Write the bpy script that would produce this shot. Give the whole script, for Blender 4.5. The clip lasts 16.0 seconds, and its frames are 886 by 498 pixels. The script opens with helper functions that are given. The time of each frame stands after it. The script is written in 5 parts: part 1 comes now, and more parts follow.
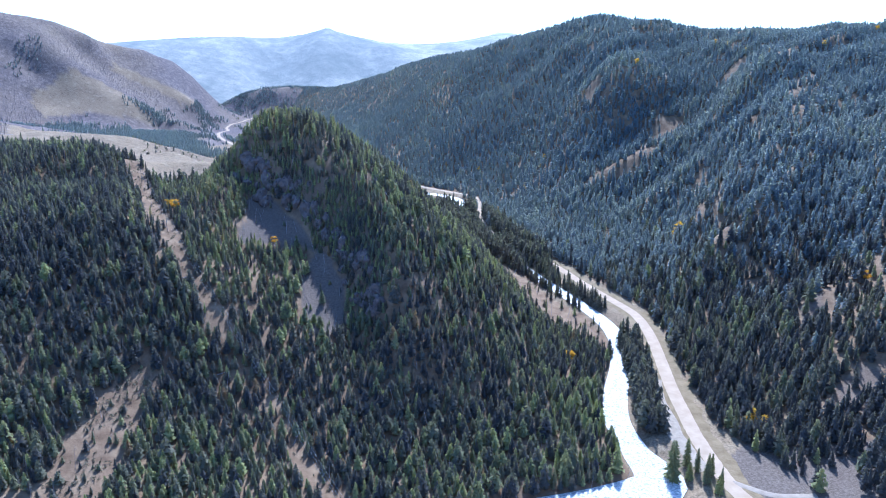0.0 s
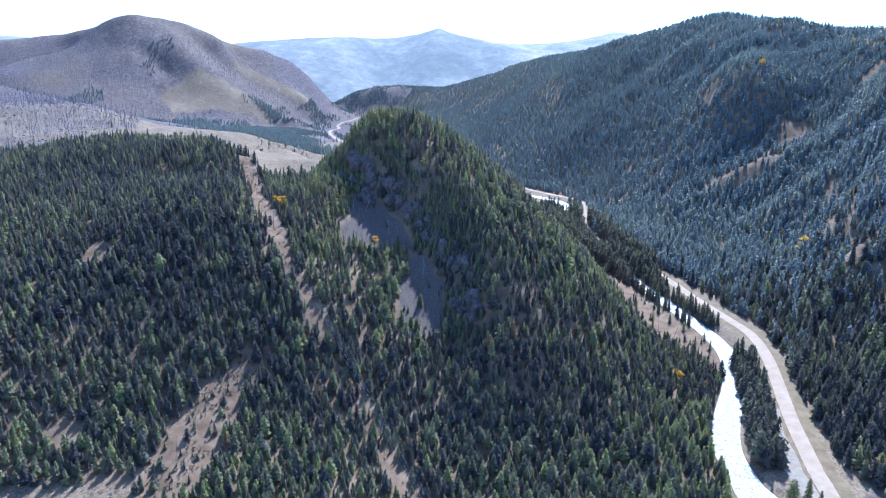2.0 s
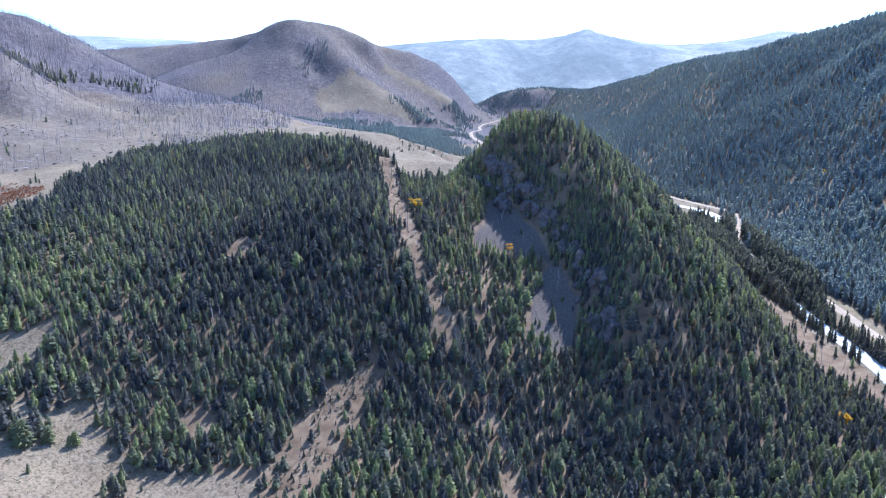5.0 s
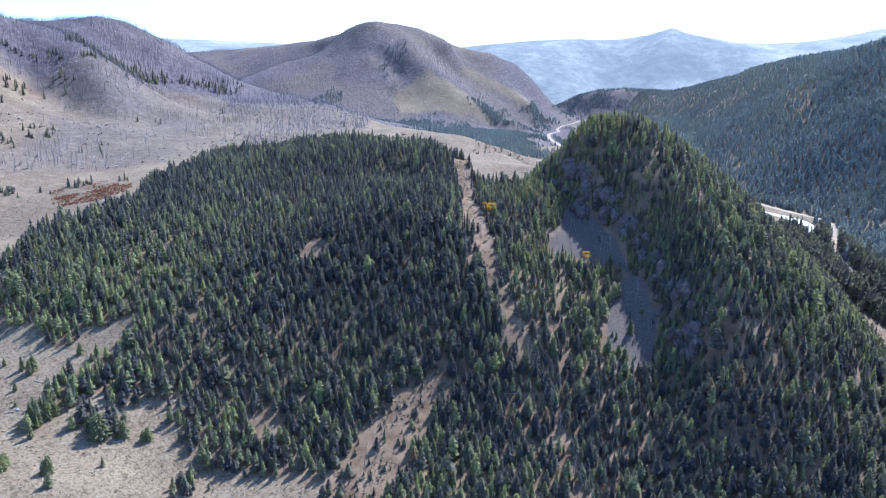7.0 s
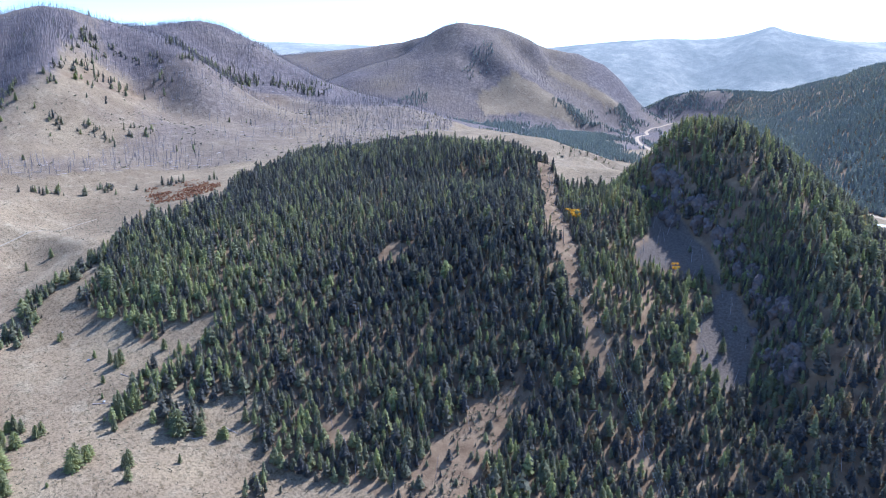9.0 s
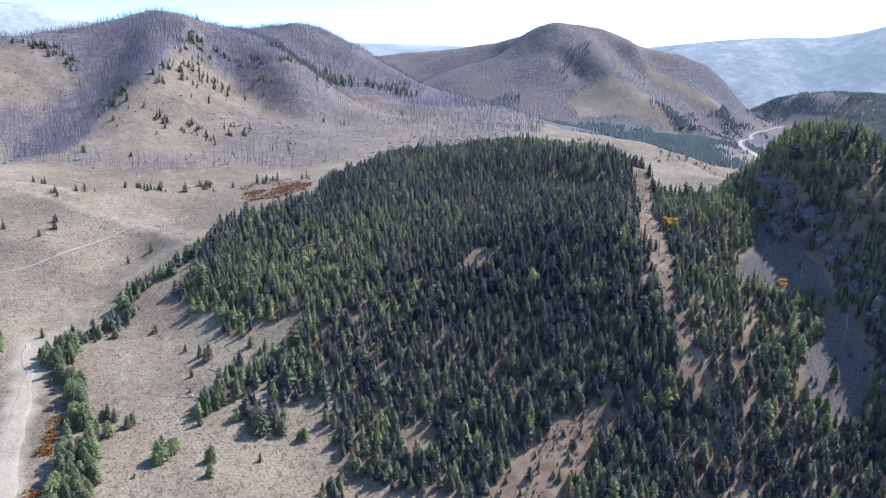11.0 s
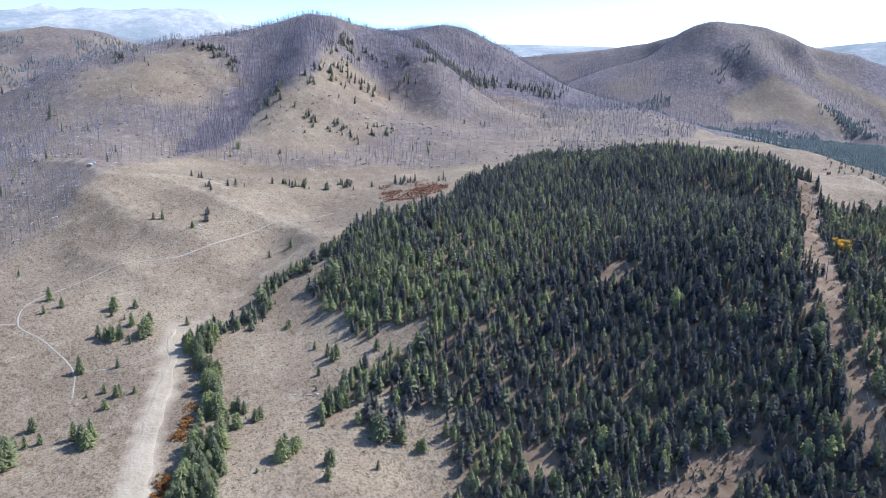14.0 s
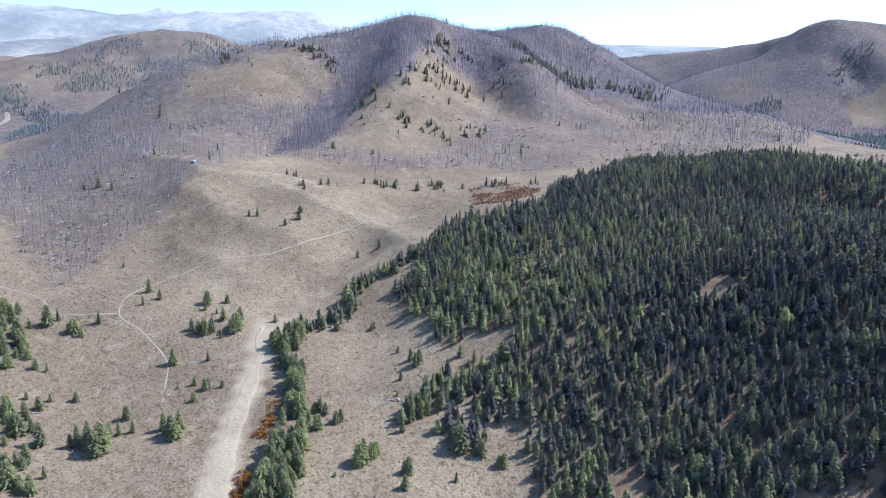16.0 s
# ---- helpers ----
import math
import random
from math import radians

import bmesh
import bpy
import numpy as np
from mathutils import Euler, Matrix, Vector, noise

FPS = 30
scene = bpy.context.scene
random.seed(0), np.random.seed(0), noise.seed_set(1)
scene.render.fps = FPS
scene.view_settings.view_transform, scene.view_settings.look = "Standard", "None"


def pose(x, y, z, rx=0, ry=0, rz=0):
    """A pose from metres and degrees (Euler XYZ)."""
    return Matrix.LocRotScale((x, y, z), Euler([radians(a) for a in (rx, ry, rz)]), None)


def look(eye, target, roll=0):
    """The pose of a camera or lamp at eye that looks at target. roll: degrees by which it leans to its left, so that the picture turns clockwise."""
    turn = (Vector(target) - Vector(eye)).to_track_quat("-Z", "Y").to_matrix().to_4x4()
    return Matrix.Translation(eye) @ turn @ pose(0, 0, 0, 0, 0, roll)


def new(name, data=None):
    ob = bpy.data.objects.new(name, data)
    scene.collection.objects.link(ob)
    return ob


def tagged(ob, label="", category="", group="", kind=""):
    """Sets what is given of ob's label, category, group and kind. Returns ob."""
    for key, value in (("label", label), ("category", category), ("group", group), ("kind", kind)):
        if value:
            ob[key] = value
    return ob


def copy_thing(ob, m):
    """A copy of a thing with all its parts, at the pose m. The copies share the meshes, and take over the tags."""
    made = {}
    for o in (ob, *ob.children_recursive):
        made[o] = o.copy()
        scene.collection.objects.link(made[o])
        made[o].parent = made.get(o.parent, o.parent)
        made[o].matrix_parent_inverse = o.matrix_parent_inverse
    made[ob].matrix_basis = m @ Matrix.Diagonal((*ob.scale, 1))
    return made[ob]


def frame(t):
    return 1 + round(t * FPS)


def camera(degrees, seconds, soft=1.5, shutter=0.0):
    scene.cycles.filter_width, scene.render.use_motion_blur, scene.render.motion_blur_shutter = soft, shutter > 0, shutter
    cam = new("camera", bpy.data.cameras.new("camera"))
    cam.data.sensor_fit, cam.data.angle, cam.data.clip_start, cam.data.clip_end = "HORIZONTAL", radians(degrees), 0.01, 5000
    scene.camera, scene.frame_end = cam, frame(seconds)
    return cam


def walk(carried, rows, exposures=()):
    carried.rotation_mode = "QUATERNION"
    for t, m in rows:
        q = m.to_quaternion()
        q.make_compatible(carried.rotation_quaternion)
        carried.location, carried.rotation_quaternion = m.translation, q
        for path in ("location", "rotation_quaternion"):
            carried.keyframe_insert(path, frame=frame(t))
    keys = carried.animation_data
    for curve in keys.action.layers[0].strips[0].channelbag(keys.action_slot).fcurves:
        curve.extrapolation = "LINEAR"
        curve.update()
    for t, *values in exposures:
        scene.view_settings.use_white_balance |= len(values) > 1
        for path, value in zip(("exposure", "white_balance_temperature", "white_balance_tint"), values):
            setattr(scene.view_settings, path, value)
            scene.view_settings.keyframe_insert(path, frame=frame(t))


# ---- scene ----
cam = camera(64.80, 16.0, soft=1.0)
# seconds, x, y, z, yaw, pitch, lean
ROWS = [
    (0.0, 0.00, -0.00, 190.00, 0.000, -14.309, -0.007),
    (0.5, 0.08, 2.99, 190.02, 2.141, -14.311, -0.056),
    (1.0, 0.07, 5.95, 190.05, 4.282, -14.312, -0.135),
    (1.5, -0.02, 8.90, 190.08, 6.453, -14.312, -0.199),
    (2.0, -0.20, 11.82, 190.11, 8.612, -14.313, -0.267),
    (2.5, -0.46, 14.71, 190.14, 10.767, -14.310, -0.299),
    (3.0, -0.81, 17.58, 190.18, 12.950, -14.299, -0.333),
    (3.5, -1.23, 20.41, 190.23, 15.121, -14.278, -0.328),
    (4.0, -1.73, 23.22, 190.27, 16.909, -14.253, -0.283),
    (6.5, -5.40, 36.78, 190.52, 24.733, -14.225, -0.202),
    (7.0, -6.35, 39.39, 190.58, 26.374, -14.192, -0.126),
    (7.5, -7.38, 41.96, 190.64, 28.029, -14.153, -0.072),
    (8.0, -8.47, 44.48, 190.70, 29.709, -14.117, -0.026),
    (10.5, -14.95, 56.48, 191.00, 38.765, -14.081, 0.012),
    (11.0, -16.43, 58.74, 191.06, 40.660, -14.043, 0.023),
    (11.5, -17.98, 60.96, 191.12, 42.559, -14.010, -0.003),
    (12.0, -19.59, 63.12, 191.18, 44.446, -13.988, -0.042),
    (12.5, -21.26, 65.23, 191.24, 46.372, -13.972, -0.078),
    (13.0, -22.98, 67.29, 191.30, 48.275, -13.963, -0.115),
    (13.5, -24.76, 69.30, 191.35, 50.170, -13.961, -0.146),
    (14.0, -26.60, 71.25, 191.41, 52.092, -13.961, -0.174),
    (14.5, -28.49, 73.14, 191.46, 54.006, -13.958, -0.194),
    (15.0, -30.43, 74.98, 191.52, 55.925, -13.953, -0.206),
    (15.5, -32.42, 76.76, 191.57, 57.822, -13.946, -0.257),
    (16.0, -34.47, 78.48, 191.62, 59.726, -13.938, -0.295),
]
PATH = [(t, pose(x, y, z, 0, 0, yaw) @ pose(0, 0, 0, 90 + pitch, 0, 0) @ pose(0, 0, 0, 0, 0, -lean)) for t, x, y, z, yaw, pitch, lean in ROWS]
EXPOSURES = [(0.0, 1.18, 4330, 12), (8.0, 1.08, 4590, 12), (16.0, 0.87, 4800, 12)]
walk(cam, PATH, EXPOSURES)

# ---- daylight: high clear autumn sun ahead of the first view ----
SUN_AZ, SUN_EL = -10.0, 46.0
world = bpy.data.worlds.new("sky")
scene.world = world
world.use_nodes = True
sky = world.node_tree.nodes.new("ShaderNodeTexSky")
sky.sky_type, sky.sun_disc = "NISHITA", False
sky.sun_elevation, sky.sun_rotation = radians(SUN_EL), radians(-SUN_AZ)
sky.air_density, sky.dust_density, sky.ozone_density, sky.altitude = 1.2, 2.8, 1.6, 2200
background = world.node_tree.nodes["Background"]
world.node_tree.links.new(sky.outputs["Color"], background.inputs["Color"])
background.inputs["Strength"].default_value = 0.14
sun_data = bpy.data.lights.new("sun", "SUN")
sun_data.energy, sun_data.angle, sun_data.color = 4.4, radians(0.55), (1.0, 0.90, 0.76)
sun = new("sun", sun_data)
a, e = radians(SUN_AZ), radians(SUN_EL)
sun.matrix_world = look((0, 0, 900), (1000 * math.sin(a) * math.cos(e), -1000 * math.cos(a) * math.cos(e), 900 - 1000 * math.sin(e)))


# ---- materials ----
def material(name, rough_=0.9, spec=0.2):
    m = bpy.data.materials.new(name)
    m.use_nodes = True
    n = m.node_tree.nodes
    shader = n["Principled BSDF"]
    shader.inputs["Roughness"].default_value = rough_
    shader.inputs["Specular IOR Level"].default_value = spec
    return m, n, m.node_tree.links, shader


def noise_node(n, l, size, detail=4.0, rough_=0.6):
    """Noise whose features are about size metres wide, in world places."""
    geo = n.new("ShaderNodeNewGeometry")
    tex = n.new("ShaderNodeTexNoise")
    tex.inputs["Scale"].default_value = 1.0 / size
    tex.inputs["Detail"].default_value = detail
    tex.inputs["Roughness"].default_value = rough_
    l.new(geo.outputs["Position"], tex.inputs["Vector"])
    return tex.outputs["Fac"]


def ramp(n, l, fac, stops):
    r = n.new("ShaderNodeValToRGB")
    while len(r.color_ramp.elements) < len(stops):
        r.color_ramp.elements.new(0.5)
    for el, (p, c) in zip(r.color_ramp.elements, stops):
        el.position, el.color = p, (*c, 1)
    l.new(fac, r.inputs["Fac"])
    return r.outputs["Color"]


def mix(n, l, fac, c1, c2, kind="MIX"):
    m = n.new("ShaderNodeMix")
    m.data_type, m.blend_type = "RGBA", kind
    for key, v in ((0, fac), (6, c1), (7, c2)):
        if isinstance(v, (int, float)):
            m.inputs[key].default_value = v
        elif isinstance(v, tuple):
            m.inputs[key].default_value = (*v, 1)
        else:
            l.new(v, m.inputs[key])
    return m.outputs[2]


def bump(n, l, shader, fac, strength, distance):
    b = n.new("ShaderNodeBump")
    b.inputs["Strength"].default_value, b.inputs["Distance"].default_value = strength, distance
    l.new(fac, b.inputs["Height"])
    l.new(b.outputs["Normal"], shader.inputs["Normal"])


def plain(name, dark, light, size, rough_=0.9, spec=0.2, relief=0.4):
    m, n, l, s = material(name, rough_, spec)
    f = noise_node(n, l, size)
    l.new(ramp(n, l, f, ((0.3, dark), (0.7, light))), s.inputs["Base Color"])
    bump(n, l, s, noise_node(n, l, size / 4), relief, size / 6)
    return m


def ground_material():
    m, n, l, s = material("dry_ground", 0.95, 0.1)
    zone = n.new("ShaderNodeVertexColor")
    zone.layer_name = "cover"
    sep = n.new("ShaderNodeSeparateColor")
    l.new(zone.outputs["Color"], sep.inputs["Color"])
    big, mid, fine = noise_node(n, l, 70, 5), noise_node(n, l, 9, 5), noise_node(n, l, 1.3, 4, 0.7)
    grass = ramp(n, l, big, ((0.3, (0.184, 0.132, 0.082)), (0.55, (0.25, 0.182, 0.113)), (0.75, (0.325, 0.244, 0.147))))
    grass = mix(n, l, ramp(n, l, mid, ((0.52, (0, 0, 0)), (0.75, (0.75, 0.75, 0.75)))), grass, (0.335, 0.266, 0.175))
    tufts = ramp(n, l, fine, ((0.37, (0.48, 0.48, 0.46)), (0.56, (1.12, 1.10, 1.05))))
    grass = mix(n, l, 0.8, grass, tufts, "MULTIPLY")
    scrub = ramp(n, l, noise_node(n, l, 3.6, 3, 0.55), ((0.56, (1, 1, 1)), (0.66, (0.62, 0.62, 0.58))))
    grass = mix(n, l, 0.8, grass, scrub, "MULTIPLY")
    floor_ = ramp(n, l, mid, ((0.3, (0.12, 0.074, 0.042)), (0.5, (0.20, 0.13, 0.075)), (0.72, (0.285, 0.198, 0.115))))
    burn = ramp(n, l, mid, ((0.28, (0.08, 0.064, 0.063)), (0.5, (0.137, 0.109, 0.104)), (0.72, (0.23, 0.18, 0.165))))
    burn = mix(n, l, 0.7, mix(n, l, 0.7, burn, tufts, "MULTIPLY"), scrub, "MULTIPLY")
    stones = ramp(n, l, fine, ((0.3, (0.088, 0.066, 0.05)), (0.6, (0.162, 0.126, 0.098)), (0.75, (0.225, 0.178, 0.14))))
    c = mix(n, l, sep.outputs["Red"], grass, floor_)
    c = mix(n, l, sep.outputs["Green"], c, burn)
    c = mix(n, l, sep.outputs["Blue"], c, stones)
    worn = n.new("ShaderNodeMath")
    worn.operation, worn.use_clamp = "MULTIPLY_ADD", True
    l.new(mid, worn.inputs[0])
    worn.inputs[1].default_value = 1.6
    minus = n.new("ShaderNodeMath")
    minus.operation = "MULTIPLY_ADD"
    l.new(zone.outputs["Alpha"], minus.inputs[0])
    minus.inputs[1].default_value, minus.inputs[2].default_value = 2.6, -1.8
    l.new(minus.outputs[0], worn.inputs[2])
    c = mix(n, l, worn.outputs[0], c, ramp(n, l, mid, ((0.3, (0.305, 0.23, 0.142)), (0.7, (0.39, 0.304, 0.193)))))
    l.new(c, s.inputs["Base Color"])
    bump(n, l, s, fine, 0.9, 0.5)
    return m


def distance_material():
    """Mountains beyond the valley; the haze of the air is a glow in the material, paler the farther."""
    m, n, l, s = material("hazy_distance", 1.0, 0.0)
    f = noise_node(n, l, 320, 9, 0.66)
    fine = noise_node(n, l, 40, 6, 0.7)
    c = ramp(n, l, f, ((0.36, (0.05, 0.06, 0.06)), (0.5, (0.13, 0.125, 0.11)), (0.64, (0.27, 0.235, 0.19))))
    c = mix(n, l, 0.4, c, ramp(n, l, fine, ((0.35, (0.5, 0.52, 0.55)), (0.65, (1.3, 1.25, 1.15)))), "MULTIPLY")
    l.new(c, s.inputs["Base Color"])
    bump(n, l, s, fine, 0.6, 14.0)
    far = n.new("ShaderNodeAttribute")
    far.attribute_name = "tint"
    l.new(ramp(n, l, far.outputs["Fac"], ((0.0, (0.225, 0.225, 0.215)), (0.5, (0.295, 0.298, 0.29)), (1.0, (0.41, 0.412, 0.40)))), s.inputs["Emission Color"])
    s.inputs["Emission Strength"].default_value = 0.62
    return m


def foliage_material(name, stops, glow=0.3):
    """Leaves that pass some light; the tree's own tint picks its colour."""
    m, n, l, s = material(name, 0.85, 0.08)
    tint = n.new("ShaderNodeAttribute")
    tint.attribute_name = "tint"
    info = n.new("ShaderNodeObjectInfo")
    add = n.new("ShaderNodeMath")
    add.operation = "MULTIPLY_ADD"
    l.new(info.outputs["Random"], add.inputs[0])
    add.inputs[1].default_value = 0.08
    l.new(tint.outputs["Fac"], add.inputs[2])
    c = ramp(n, l, add.outputs[0], stops)
    c = mix(n, l, 0.6, c, ramp(n, l, noise_node(n, l, 1.1, 3), ((0.3, (0.55, 0.58, 0.6)), (0.7, (1.35, 1.3, 1.15)))), "MULTIPLY")
    l.new(c, s.inputs["Base Color"])
    through_leaf = n.new("ShaderNodeBsdfTranslucent")
    l.new(mix(n, l, 1.0, c, (1.5, 1.5, 1.05), "MULTIPLY"), through_leaf.inputs["Color"])
    both = n.new("ShaderNodeMixShader")
    both.inputs["Fac"].default_value = glow
    l.new(s.outputs[0], both.inputs[1])
    l.new(through_leaf.outputs[0], both.inputs[2])
    l.new(both.outputs[0], n["Material Output"].inputs["Surface"])
    return m


def water_material():
    m, n, l, s = material("river_water", 0.45, 0.9)
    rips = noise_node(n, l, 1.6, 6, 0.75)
    # White stands for riffle foam and for sun glitter painted into the colour.
    foam_and_glitter = ramp(n, l, rips, ((0.36, (0.20, 0.185, 0.165)), (0.56, (0.86, 0.80, 0.72))))
    l.new(foam_and_glitter, s.inputs["Base Color"])
    bump(n, l, s, rips, 1.0, 1.2)
    return m


GROUND = ground_material()
DISTANCE = distance_material()
NEEDLES = foliage_material("conifer_needles", ((0.0, (0.086, 0.083, 0.088)), (0.35, (0.147, 0.135, 0.114)), (0.65, (0.228, 0.224, 0.126)), (0.93, (0.315, 0.318, 0.145)), (1.0, (0.27, 0.19, 0.11))), 0.42)
# Paler, bluer than conifer_needles: haze over far slopes put into the base colour.
HAZY_NEEDLES = foliage_material("haze_paled_needles", ((0.0, (0.185, 0.208, 0.245)), (0.5, (0.242, 0.258, 0.28)), (0.93, (0.305, 0.31, 0.275)), (1.0, (0.29, 0.21, 0.12))), 0.5)
GOLD = foliage_material("aspen_leaves", ((0.0, (0.50, 0.25, 0.03)), (0.5, (0.62, 0.40, 0.05)), (1.0, (0.55, 0.45, 0.10))), 0.4)
ORANGE = foliage_material("willow_leaves_orange", ((0.0, (0.16, 0.06, 0.02)), (0.5, (0.32, 0.155, 0.045)), (1.0, (0.36, 0.25, 0.08))), 0.35)
RED = foliage_material("willow_leaves_red", ((0.0, (0.12, 0.05, 0.034)), (0.5, (0.22, 0.095, 0.058)), (1.0, (0.26, 0.16, 0.085))), 0.3)
SAGE = foliage_material("sagebrush_leaves", ((0.0, (0.09, 0.085, 0.06)), (0.5, (0.15, 0.14, 0.10)), (1.0, (0.22, 0.19, 0.12))), 0.15)
BARK = plain("conifer_bark", (0.06, 0.045, 0.035), (0.13, 0.10, 0.08), 0.6)
CHARRED = plain("charred_standing_timber", (0.165, 0.135, 0.132), (0.28, 0.235, 0.226), 4.0)
ASHEN = plain("ash_grey_standing_timber", (0.20, 0.168, 0.162), (0.34, 0.29, 0.275), 2.5)
SILVER = plain("weathered_dead_wood", (0.28, 0.235, 0.22), (0.45, 0.385, 0.36), 1.5)
PALE_BARK = plain("aspen_bark", (0.35, 0.33, 0.28), (0.55, 0.53, 0.46), 0.8)
ROCK = plain("rusty_grey_rock", (0.085, 0.064, 0.056), (0.19, 0.15, 0.13), 3.0, relief=0.8)
LIMESTONE = plain("pale_boulder_rock", (0.30, 0.28, 0.25), (0.45, 0.42, 0.38), 1.0)
ASPHALT = plain("worn_grey_asphalt", (0.35, 0.255, 0.165), (0.45, 0.34, 0.23), 6.0, 0.95, 0.05, 0.1)
GRAVEL = plain("pale_gravel", (0.25, 0.195, 0.135), (0.35, 0.28, 0.20), 3.0)
DUST = plain("pale_dry_dirt", (0.325, 0.245, 0.15), (0.415, 0.322, 0.203), 9.0)
TRAIL = plain("trodden_dirt", (0.255, 0.205, 0.142), (0.33, 0.268, 0.19), 3.0)
VERGE = plain("dry_verge_grass", (0.15, 0.105, 0.05), (0.25, 0.18, 0.095), 8.0)
WATER = water_material()
POLE_WOOD = plain("grey_pole_wood", (0.14, 0.12, 0.10), (0.26, 0.23, 0.20), 0.5)
STEEL, _n, _l, _s = material("weathered_steel_wire", 0.7, 0.3)
_s.inputs["Metallic"].default_value = 0.3
_l.new(ramp(_n, _l, noise_node(_n, _l, 2.0), ((0.3, (0.22, 0.22, 0.22)), (0.7, (0.34, 0.34, 0.34)))), _s.inputs["Base Color"])
GLASS_BROWN = plain("brown_porcelain", (0.10, 0.05, 0.03), (0.16, 0.08, 0.05), 0.2, 0.25, 0.5, 0.05)


